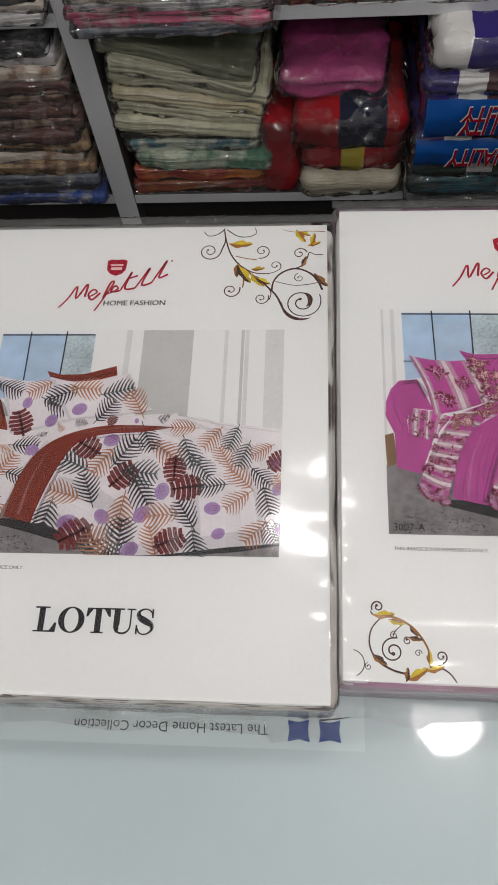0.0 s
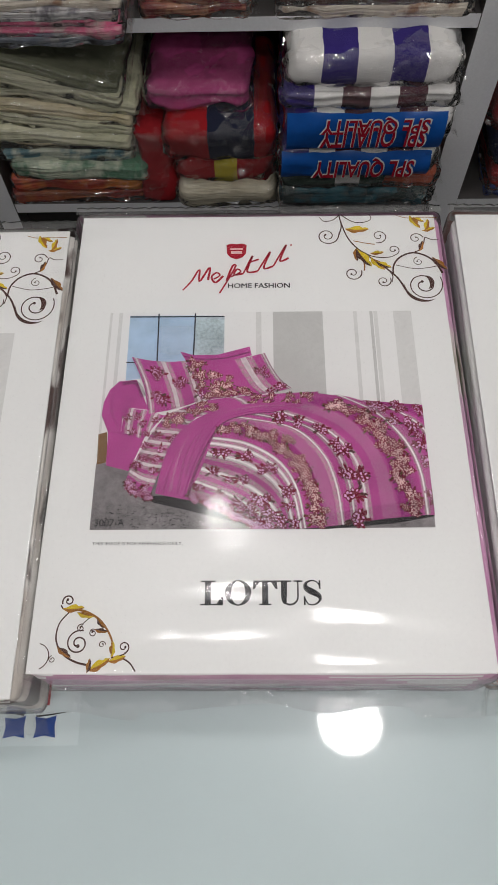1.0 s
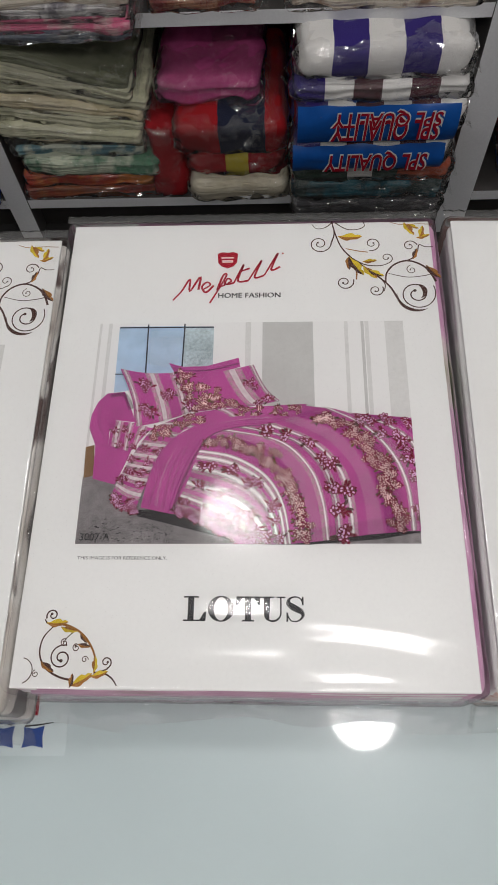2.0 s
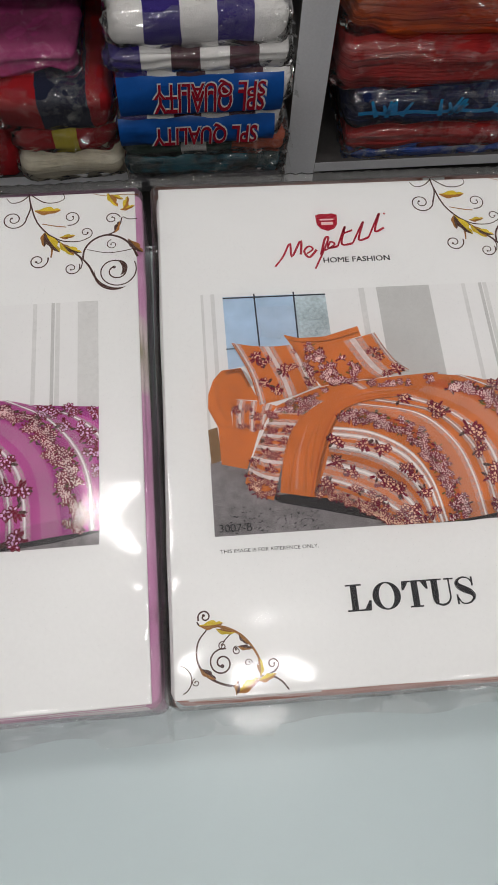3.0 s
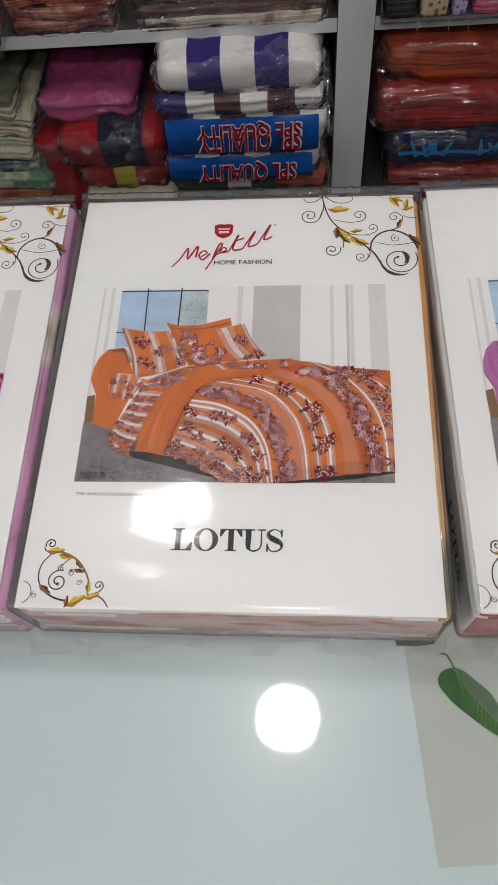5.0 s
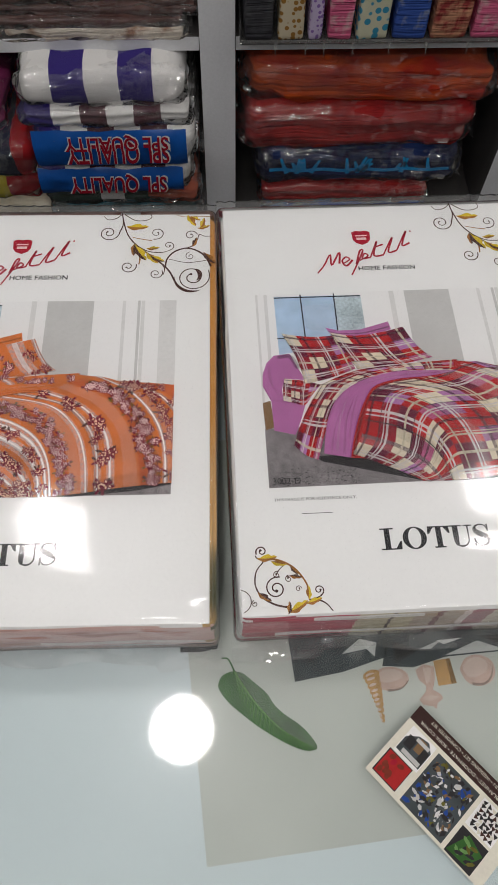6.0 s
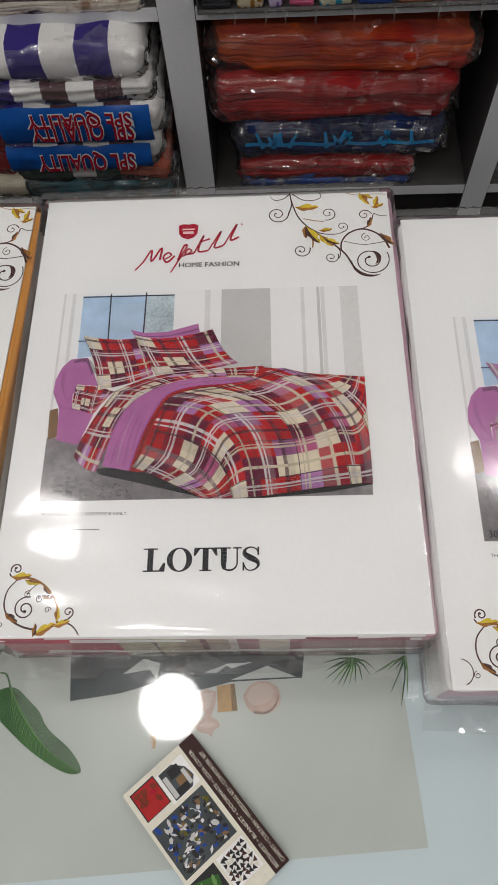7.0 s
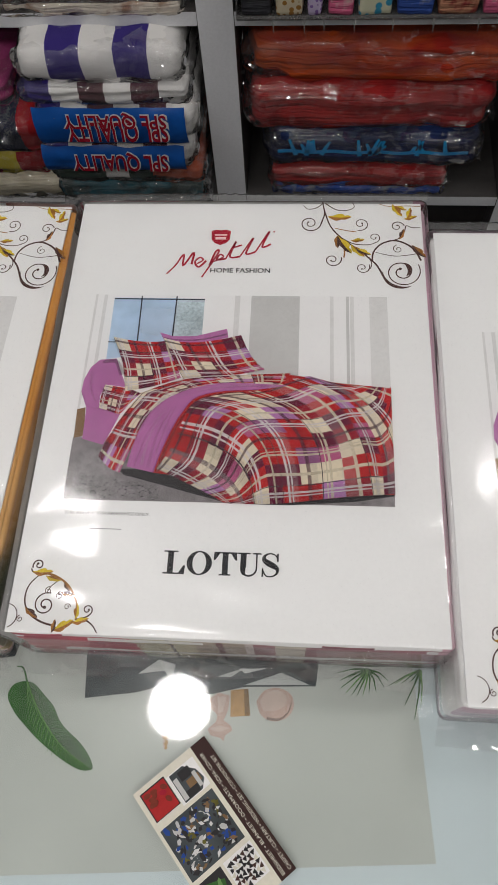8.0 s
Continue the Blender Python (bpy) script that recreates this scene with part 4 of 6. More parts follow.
def emblem():
    """A small red badge over a slanted red flourish."""
    f = Flat()
    f.poly([(0.031, 0.041), (0.0345, 0.0425), (0.0385, 0.0418), (0.0425, 0.0425), (0.046, 0.041), (0.0455, 0.033), (0.043, 0.0295), (0.0385, 0.0275), (0.034, 0.0295), (0.0315, 0.033)], "red")
    f.up()
    f.rect(0.0338, 0.0366, 0.0432, 0.0379, "blush")
    f.rect(0.0345, 0.0328, 0.0425, 0.0352, "blush")
    f.z = 0
    strokes = ([(0.0, 0.0), (0.006, 0.008), (0.0115, 0.0185), (0.0118, 0.0075), (0.019, 0.0205), (0.018, 0.009)], [(0.022, 0.0095), (0.0265, 0.013), (0.024, 0.0155), (0.0205, 0.0115), (0.0235, 0.0065), (0.029, 0.0125)],
               [(0.0265, -0.003), (0.033, 0.01), (0.038, 0.0215), (0.0355, 0.021), (0.0315, 0.008)], [(0.0345, 0.0115), (0.0415, 0.016), (0.039, 0.0185), (0.037, 0.0135), (0.0435, 0.0145)],
               [(0.0435, 0.0145), (0.0505, 0.031), (0.0465, 0.0165), (0.054, 0.0165)], [(0.0475, 0.0245), (0.055, 0.0275)], [(0.054, 0.0165), (0.0635, 0.0345), (0.0585, 0.0195), (0.0655, 0.021)],
               [(0.0655, 0.021), (0.0755, 0.041), (0.0705, 0.026), (0.077, 0.0285)])
    for k, pts in enumerate(strokes):
        f.ribbon(smooth_line(pts, 22), 0.0012, 0.0017, "red")
        f.z += f.step * 0.2
    f.blob(0.079, 0.0405, 0.0007, 0.0009, 0, "red", 8)
    return f


def title():
    """The word in bold Roman capitals, 0.071 wide and 0.0146 high: L O T U S."""
    f, h = Flat(0.00001), 0.0165

    def serif(x, y, w):
        f.rect(x, y - 0.0005, x + w, y + 0.0005, "black")
        f.up()
    f.rect(0.0026, 0, 0.0062, h, "black"); f.up()
    serif(0.0, h - 0.0005, 0.0088); serif(0.0, 0.0005, 0.0132)
    f.poly([(0.0132, 0.0), (0.0136, 0.0062), (0.0124, 0.0062), (0.0095, 0.0008), (0.0095, 0.0)], "black"); f.up()

    def ring(cx, cy, rx, ry, ix, iy, a0, a1, m=36):
        for k in range(m):
            p = [a0 + (a1 - a0) * (k + d) / m for d in (0, 1)]
            f.poly([(cx + rx * math.cos(p[0]), cy + ry * math.sin(p[0])), (cx + rx * math.cos(p[1]), cy + ry * math.sin(p[1])),
                    (cx + ix * math.cos(p[1]), cy + iy * math.sin(p[1])), (cx + ix * math.cos(p[0]), cy + iy * math.sin(p[0]))], "black")
        f.up()
    ring(0.0222, h / 2, 0.0078, h / 2 + 0.0003, 0.0042, h / 2 - 0.0006, 0, 2 * math.pi)
    f.rect(0.0363, 0, 0.0399, h, "black"); f.up()
    serif(0.0312, h - 0.0005, 0.0138); serif(0.0345, 0.0005, 0.0072)
    for sx in (-1, 1):
        x = 0.0381 + sx * 0.0069
        f.poly([(x, h), (x + sx * 0.0004, h - 0.0058), (x - sx * 0.0008, h - 0.0056), (x - sx * 0.0036, h - 0.0008)], "black")
    f.up()
    f.rect(0.0474, 0.0058, 0.051, h, "black"); f.up()
    f.rect(0.0569, 0.0058, 0.0578, h, "black"); f.up()
    serif(0.0452, h - 0.0005, 0.0082); serif(0.0549, h - 0.0005, 0.0052)
    ring(0.0526, 0.0058, 0.0052, 0.0061, 0.0043, 0.0048, math.pi, 2 * math.pi, 20)
    ring(0.0508, 0.0058, 0.0034, 0.0058, 0.0002, 0.0040, math.pi, 1.35 * math.pi, 8)
    spine = smooth_line([(0.0703, 0.0123), (0.0688, 0.0152), (0.0655, 0.0164), (0.0622, 0.0146), (0.0622, 0.0115), (0.0655, 0.0089), (0.0692, 0.0066), (0.0702, 0.0036), (0.0675, 0.0006), (0.0634, 0.0006), (0.0612, 0.0046)], 60)
    n = len(spine) - 1
    for k in range(n):
        w0, w1 = [0.0008 + 0.0034 * math.exp(-((t - 0.5) / 0.17) ** 2) for t in (k / n, (k + 1) / n)]
        f.ribbon([spine[k], spine[k + 1]], w0, w1, "black")
        f.z += 0.0000004
    f.up()
    f.rect(0.0697, 0.0108, 0.0707, h, "black")
    f.rect(0.0606, 0.0, 0.0616, 0.006, "black")
    f.verts = [(x, y * 0.885, z) for x, y, z in f.verts]
    return f

# ---- linen packs lying on the counter ----
PACK_W, PACK_D = 0.263, 0.334


def side_cloth(name, stops, scale, stretch=(1, 1, 1)):
    m, nt, b = node_mat(name)
    n = noise_node(nt, scale, 2.5, 0.5, stretch=stretch)
    r = ramp_node(nt, n.outputs["Fac"], stops, "EASE")
    nt.links.new(r.outputs[0], b.inputs["Base Color"])
    b.inputs["Roughness"].default_value, b.inputs["Sheen Weight"].default_value = 0.8, 0.3
    return m


def linen_pack(x, y, turn, thick, cover_art, cloth_mat, left_mat, right_mat, label, code, seed, shift=0.0, wide=0.0, slack=0.0, rise=0.0):
    """x, y: the middle of the cover. A folded set under a printed card, in a clear sleeve."""
    t = thing("linen_pack", x, y, CT, label, "linen pack", "linen packs on the counter", turn)
    w, d = PACK_W + wide, PACK_D
    bm = soft_box(w + 0.0065, d + 0.001, thick - 0.006, 0.006, 22, 0.0004, 16, seed, 5, 0.0022)
    bmesh.ops.translate(bm, verts=bm.verts, vec=(0.00125, -(d + 0.001) / 2, 0.0012))
    bm.normal_update()
    for face in bm.faces:
        face.material_index = 3 if face.normal.z > 0.35 and face.calc_center_median().x < w / 2 - 0.004 else 2 if face.normal.z > 0.35 else 1 if face.normal.x < -0.6 else 2 if face.normal.x > 0.6 else 0
    part("folded_linen", bm, [cloth_mat, left_mat, right_mat, PAPER], t, smooth=True)
    cover = part("cover_card", box(-w / 2, w / 2, -d / 2, d / 2, thick - 0.0045, thick - 0.003, 0.0006), PAPER, t, "white printed cover card")
    z, ox, oy = thick - 0.00292, -0.13 + shift, -0.1665 + rise
    cover_art.mesh("photo_print", cover, "printed photo of a made bed by a window", z, (ox + 0.0203, oy + 0.0842))
    scroll_corner().mesh("scroll_print", cover, "brown and gold scroll ornament", z, (ox, oy))
    scroll_foot().mesh("scroll_print", cover, "brown and gold scroll ornament", z, (ox, oy))
    emblem().mesh("emblem_print", cover, "red badge over a red flourish", z, (ox + 0.0707, oy + 0.2648))
    title().mesh("title_print", cover, "black capitals reading LOTUS", z, (ox + 0.09, oy + 0.0379))
    text_mesh("line_print", "HOME FASHION", 0.0042, "black", cover, ox + 0.1032, oy + 0.2663, z, width=0.0445)
    text_mesh("line_print", "HOME FASHION", 0.0042, "black", cover, ox + 0.10345, oy + 0.26645, z + 0.00001, width=0.0445)
    text_mesh("caption_print", "THIS IMAGE IS FOR REFERENCE ONLY.", 0.0021, "black", cover, ox + 0.0232, oy + 0.0745, z, width=0.055)
    if code.endswith("D"):
        dash = Flat()
        dash.rect(0, 0, 0.02, 0.0004, "black")
        dash.mesh("dash_print", cover, "", z, (ox + 0.041, oy + 0.065))
    if code:
        text_mesh("code_print", code, 0.0046, "black", cover, ox + 0.0235, oy + 0.0862, z + 0.0011, width=0.0185)
    side = Matrix(((0, 0, -1, -w / 2 - 0.0031), (-1, 0, 0, 0), (0, 1, 0, 0), (0, 0, 0, 1)))
    word = title().mesh("spine_title", cover, "small black capitals on the white spine")
    word.matrix_basis = Matrix.Translation((0, -d / 2 + 0.085, thick * 0.36)) @ side @ Matrix.Scale(0.8, 4)
    mark = Flat()
    mark.poly([(0, 0.009), (0.005, 0.0105), (0.01, 0.009), (0.0095, 0.003), (0.005, 0), (0.0005, 0.003)], "red")
    mark.mesh("spine_mark", cover, "small red badge on the white spine").matrix_basis = Matrix.Translation((0, d / 2 - 0.06, thick * 0.4)) @ side
    sw, sd = w + 0.0105, d + 0.006
    bm = soft_box(sw, sd, thick, 0.006, 64, 0.0003, 13, seed + 30, ripple=0.0006)
    bmesh.ops.translate(bm, verts=bm.verts, vec=(0, -sd / 2, 0.0008))
    for v in bm.verts:  # slack waves in the film towards its open end
        ahead = v.co.y + sd / 2
        if v.co.z > thick * 0.8 and abs(v.co.x) < sw / 2 - 0.008:
            n = noise.noise((v.co.x * 7, seed * 3.1, ahead * 4))
            v.co.z += slack * 0.00075 * math.exp(-((ahead - 0.036) / 0.024) ** 2) * math.sin(ahead * 215 + v.co.x * 22 + 5 * n) * max(0.0, 0.55 + 1.1 * noise.noise((v.co.x * 11, seed * 1.3, ahead * 20)))
    sleeve = part("plastic_sleeve", bm, SLEEVE, t, "clear creased plastic sleeve", True)
    sleeve.visible_shadow = False
    bm = bmesh.new()
    n = 70
    rows = []
    for k in range(n + 1):
        px = -sw / 2 + sw * k / n
        rows.append([bm.verts.new((px, sd / 2 - 0.003 + dy, thick + dz + 0.0007 * math.sin(k * 2.6) + 0.0006 * noise.noise((px * 40, seed, dy * 90)))) for dy, dz in ((0, 0.0004), (0.003, 0.0012), (0.0065, 0.0008), (0.008, -0.002))])
    for p, q in zip(rows, rows[1:]):
        for i in range(3):
            bm.faces.new((p[i], q[i], q[i + 1], p[i + 1]))
    seam = part("sleeve_seam", bm, SEAM, sleeve, "ribbed closing seam", True)
    seam.visible_shadow = False
    bm = bmesh.new()
    rows = []
    for k in range(61):
        px = -sw / 2 - 0.002 + (sw + 0.004) * k / 60
        reach = 0.011 + 0.007 * noise.noise((px * 22, seed * 1.7, 0.3)) + (0.006 if k < 14 or k > 50 else 0)
        rows.append([bm.verts.new((px, -sd / 2 + 0.002 - reach * f, 0.0012 + max(0.0, h + 0.004 * noise.noise((px * 35, f * 3, seed))))) for f, h in ((0, 0.022), (0.3, 0.015), (0.6, 0.007), (1, 0.001))])
    for p, q in zip(rows, rows[1:]):
        for i in range(3):
            bm.faces.new((p[i], p[i + 1], q[i + 1], q[i]))
    flap = part("sleeve_flap", bm, BAG, sleeve, "crumpled loose end of the sleeve", True)
    flap.visible_shadow = False
    return t


def banded_cloth(name, stops):
    """Broad woven blocks across a pack's front edge, slubbed with a paler thread."""
    m, nt, b = node_mat(name)
    tc, sep, mr = nt.nodes.new("ShaderNodeTexCoord"), nt.nodes.new("ShaderNodeSeparateXYZ"), nt.nodes.new("ShaderNodeMapRange")
    nt.links.new(tc.outputs["Object"], sep.inputs[0])
    nt.links.new(sep.outputs["X"], mr.inputs["Value"])
    mr.inputs["From Min"].default_value, mr.inputs["From Max"].default_value = -PACK_W / 2, PACK_W / 2
    r = ramp_node(nt, mr.outputs[0], stops, "CONSTANT")
    n = noise_node(nt, 60, 3.0, stretch=(0.5, 1, 4))
    k = ramp_node(nt, n.outputs["Fac"], [(0.35, (0.7, 0.7, 0.7)), (0.7, (1.25, 1.2, 1.2))])
    mul = nt.nodes.new("ShaderNodeMix")
    mul.data_type, mul.blend_type = "RGBA", "MULTIPLY"
    mul.inputs["Factor"].default_value = 1.0
    nt.links.new(r.outputs[0], mul.inputs["A"])
    nt.links.new(k.outputs[0], mul.inputs["B"])
    nt.links.new(mul.outputs["Result"], b.inputs["Base Color"])
    b.inputs["Roughness"].default_value, b.inputs["Sheen Weight"].default_value = 0.8, 0.3
    return m


LEAF_SIDE = side_cloth("leaf_print_side", [(0.40, (0.05, 0.03, 0.028)), (0.46, (0.5, 0.46, 0.42)), (0.56, (0.62, 0.6, 0.57)), (0.6, (0.08, 0.045, 0.04))], 26, (1, 0.5, 1))
MAUVE_SIDE = side_cloth("mauve_side", [(0.3, (0.42, 0.18, 0.33)), (0.55, (0.55, 0.3, 0.44)), (0.75, (0.33, 0.22, 0.24))], 22, (1, 0.4, 1))
AMBER_SIDE = side_cloth("amber_side", [(0.36, (0.25, 0.04, 0.02)), (0.43, (0.62, 0.27, 0.04)), (0.62, (0.7, 0.42, 0.16)), (0.7, (0.06, 0.07, 0.02))], 10, (1, 0.6, 1))
PLAID_SIDE = banded_cloth("plaid_side", [(0.0, (0.42, 0.03, 0.07)), (0.28, (0.52, 0.48, 0.33)), (0.362, (0.05, 0.02, 0.02)), (0.37, (0.52, 0.48, 0.33)), (0.425, (0.4, 0.33, 0.26)), (0.475, (0.16, 0.04, 0.05)), (0.49, (0.4, 0.33, 0.26)),
                                          (0.54, (0.66, 0.6, 0.58)), (0.56, (0.3, 0.1, 0.13)), (0.61, (0.55, 0.5, 0.42)), (0.68, (0.26, 0.07, 0.1))])
PINK_SIDE = side_cloth("pink_side", [(0.3, (0.5, 0.26, 0.36)), (0.6, (0.6, 0.38, 0.45))], 10, (1, 0.4, 1))
FLOWER_SIDE = side_cloth("flowered_mauve_side", [(0.36, (0.12, 0.05, 0.06)), (0.43, (0.5, 0.22, 0.4)), (0.57, (0.56, 0.3, 0.46)), (0.62, (0.6, 0.5, 0.5)), (0.7, (0.2, 0.2, 0.06))], 17, (1, 0.6, 1))
PEACH_SIDE = side_cloth("peach_side", [(0.34, (0.3, 0.1, 0.07)), (0.42, (0.56, 0.34, 0.3)), (0.6, (0.6, 0.44, 0.42)), (0.68, (0.42, 0.12, 0.06))], 16, (1, 0.6, 3))
LILAC_SIDE = side_cloth("lilac_side", [(0.3, (0.36, 0.26, 0.34)), (0.6, (0.5, 0.38, 0.44))], 12)

linen_pack(-0.1185, 0.1985, 0.2, 0.067, leafy(3), LEAF_SIDE, PAPER, LEAF_SIDE, "clear-sleeved linen pack, palm-leaf bed set on its white cover", "", 1, -0.001, slack=0.35, rise=-0.0035)
linen_pack(0.1537, 0.212, -0.2, 0.066, floral("magenta", "magenta_d", "pinkline", 5), MAUVE_SIDE, PAPER, FLOWER_SIDE, "clear-sleeved linen pack, magenta striped floral bed set on its white cover", "3007-A", 2, 0.0046, 0.003, 1.0)
linen_pack(0.432, 0.2095, -1.0, 0.066, floral("orange", "orange_d", "peach", 8), PEACH_SIDE, PAPER, AMBER_SIDE, "clear-sleeved linen pack, orange striped floral bed set on its white cover", "3007-B", 3, 0.0032)
linen_pack(0.71, 0.2115, 0.7, 0.067, plaid(), PLAID_SIDE, PAPER, PINK_SIDE, "clear-sleeved linen pack, red plaid bed set on its white cover", "3002-D", 6)
linen_pack(0.9795, 0.183, 0.4, 0.07, floral("mauve", "magenta_d", "pinkline", 11), LILAC_SIDE, PAPER, LILAC_SIDE, "clear-sleeved linen pack, lilac striped bed set on its white cover", "3007-C", 5, 0.0065)

# ---- printed sheets under the glass, card on top ----
UNDER = CT - 0.0062


def paper_sheet(name, x, y, w, d, turn, material, label, category):
    t = thing(name, x, y, UNDER, label, category, "", turn)
    part("paper", box(-w / 2, w / 2, -d / 2, d / 2, 0.0, 0.0003), material, t)
    return t


leaflet_sheet = paper_sheet("advert_sheet", -0.112, 0.155, 0.296, 0.29, 0.5, SHEET_PAPER, "white advert sheet with blue squares lying under the glass", "paper sheet")
f = Flat()
for sx in (0.1, 0.1195):
    f.poly([(sx, -0.1405), (sx + 0.007, -0.139), (sx + 0.014, -0.1405), (sx + 0.0128, -0.134), (sx + 0.0136, -0.1272), (sx + 0.007, -0.129), (sx, -0.128), (sx + 0.0012, -0.134)], "blue")
f.up()
f.ribbon([(0.096, -0.1258), (0.105, -0.1254), (0.112, -0.1268)], 0.0006, 0.0012, "black")
f.ribbon([(0.12, -0.1276), (0.13, -0.1266), (0.139, -0.1252)], 0.0012, 0.0005, "black")
f.rect(0.121, -0.121, 0.128, -0.108, "red")
f.mesh("square_print", leaflet_sheet, "dark blue curved squares and a red mark", 0.00045)
text_mesh("line_print", "The Latest Home Decor Collection", 0.0062, "slate", leaflet_sheet, 0.088, -0.1312, 0.0005, (0, 0, 180), 0.125)

nature_sheet = paper_sheet("picture_sheet", 0.6855, 0.065, 0.288, 0.29, 5.0, SHEET_GREY, "grey-green picture sheet of leaves and shells under the glass", "picture sheet")
f = Flat(0.00002)


def outline(pts, n=40):
    return smooth_line(pts + pts[:1], n)


rng = random.Random(9)
# the broad leaf: blade, lit half, midrib and side veins
RIB = [(-0.1136, -0.0330), (-0.1033, -0.0527), (-0.0878, -0.0726), (-0.0679, -0.0872)]
f.ribbon(smooth_line([(-0.1214, -0.0227), (-0.1169, -0.0242), (-0.1136, -0.0330)], 10), 0.0008, 0.0014, "green")
f.up()
f.poly(outline([(-0.1158, -0.0323), (-0.1229, -0.0347), (-0.1257, -0.0421), (-0.1197, -0.0525), (-0.1116, -0.0609), (-0.1028, -0.0692), (-0.0939, -0.0761), (-0.0835, -0.0832), (-0.0732, -0.0881), (-0.0656, -0.0872)]
               + [(-0.0692, -0.0787), (-0.0758, -0.0709), (-0.0841, -0.0638), (-0.0899, -0.0571), (-0.0935, -0.0497), (-0.1021, -0.0405), (-0.1087, -0.0341)], 60), "green")
f.up()
f.poly(smooth_line(RIB, 20) + outline([(-0.0656, -0.0872), (-0.0692, -0.0787), (-0.0758, -0.0709), (-0.0841, -0.0638), (-0.0899, -0.0571), (-0.0935, -0.0497), (-0.1021, -0.0405), (-0.1087, -0.0341), (-0.1136, -0.0330)], 30)[:28], "t_light")
f.up()
f.ribbon(smooth_line(RIB, 20), 0.0013, 0.0004, "green_l")
veins = smooth_line(RIB, 22)
for k in range(1, 20):
    (x0, y0), (x1, y1) = veins[k], veins[k + 1]
    d, reach = math.hypot(x1 - x0, y1 - y0), 0.0085 * math.sin(math.pi * (k + 1.5) / 23) ** 0.9
    ux, uy = (x1 - x0) / d, (y1 - y0) / d
    for side in (-1, 1):
        f.ribbon([(x0, y0), (x0 + ux * 0.003 - side * uy * reach * 0.5, y0 + uy * 0.003 + side * ux * reach * 0.5), (x0 + ux * 0.007 - side * uy * reach, y0 + uy * 0.007 + side * ux * reach)], 0.0007, 0.0003, "green_l" if side < 0 else "t_deep")
f.up()
# the faceted dark box
f.poly([(-0.0740, -0.0104), (-0.0332, -0.0119), (-0.0013, -0.0181), (-0.0086, -0.0362), (-0.0394, -0.0422), (-0.0736, -0.0446)], "slate")
f.poly([(-0.0011, -0.0153), (0.0837, -0.0216), (0.0796, -0.0424), (0.0325, -0.0411), (0.0085, -0.0454), (-0.0124, -0.0416)], "slate")
f.poly([(-0.1502, -0.0023), (-0.1202, -0.0054), (-0.1237, -0.0160), (-0.1353, -0.0169), (-0.1491, -0.0154)], "slate")
f.up()
for pts, tone in (([(-0.0386, -0.0304), (-0.0247, -0.0216), (-0.0208, -0.0290)], "grey"), ([(-0.0247, -0.0216), (-0.0132, -0.0255), (-0.0208, -0.0290)], "pale"), ([(-0.0208, -0.0290), (-0.0132, -0.0255), (-0.0162, -0.0349)], "grey"), ([(-0.0359, -0.0312), (-0.0208, -0.0290), (-0.0280, -0.0368)], "t_light"), ([(-0.0716, -0.0242), (-0.0465, -0.0215), (-0.0583, -0.0363)], "t_shade"),
                  ([(0.0152, -0.0339), (0.0341, -0.0287), (0.0235, -0.0348)], "grey"), ([(0.0289, -0.0295), (0.0479, -0.0299), (0.0335, -0.0327)], "pale"), ([(0.0326, -0.0400), (0.0573, -0.0330), (0.0756, -0.0414)], "grey"), ([(-0.0021, -0.0262), (0.0152, -0.0339), (-0.0036, -0.0420)], "dark"), ([(0.0592, -0.0300), (0.0801, -0.0311), (0.0771, -0.0405)], "dark")):
    f.poly(pts, tone)
    f.z += f.step * 0.2
f.up()
# shells and a small block
f.poly(outline([(-0.0193, -0.0482), (-0.0147, -0.0435), (-0.0059, -0.0431), (0.0028, -0.0474), (0.0035, -0.0537), (-0.0030, -0.0582), (-0.0119, -0.0583), (-0.0179, -0.0548)], 24), "shell")
f.up()
f.poly(outline([(-0.0173, -0.0479), (-0.0121, -0.0445), (-0.0039, -0.0452), (0.0006, -0.0493), (-0.0046, -0.0524), (-0.0128, -0.0528)], 20), "shell_l")
tower = smooth_line([(-0.0211, -0.0467), (-0.0200, -0.0572), (-0.0194, -0.0661), (-0.0191, -0.0761)], 9)
for k, (x, y) in enumerate(tower):
    f.blob(x, y, 0.0062 - 0.00055 * k, 0.0034 - 0.0002 * k, 0.2, "sand", 10)
    f.z += f.step * 0.3
    f.blob(x - 0.001, y + 0.0004, 0.0034 - 0.0003 * k, 0.001, 0.2, "shell_l", 8)
    f.z += f.step * 0.3
f.poly([(0.0096, -0.0474), (0.0155, -0.0441), (0.0230, -0.0464), (0.0216, -0.0551), (0.0185, -0.0612), (0.0230, -0.0645), (0.0242, -0.0677), (0.0196, -0.0702), (0.0181, -0.0740), (0.0162, -0.0718), (0.0099, -0.0702), (0.0079, -0.0664), (0.0135, -0.0620), (0.0145, -0.0582), (0.0106, -0.0540)], "shell")
f.poly([(0.0234, -0.0428), (0.0351, -0.0424), (0.0359, -0.0592), (0.0230, -0.0594)], "sand")
f.poly(outline([(0.0401, -0.0506), (0.0454, -0.0441), (0.0545, -0.0424), (0.0630, -0.0470), (0.0642, -0.0550), (0.0594, -0.0612), (0.0504, -0.0630), (0.0428, -0.0589)], 30), "shell")
f.up()
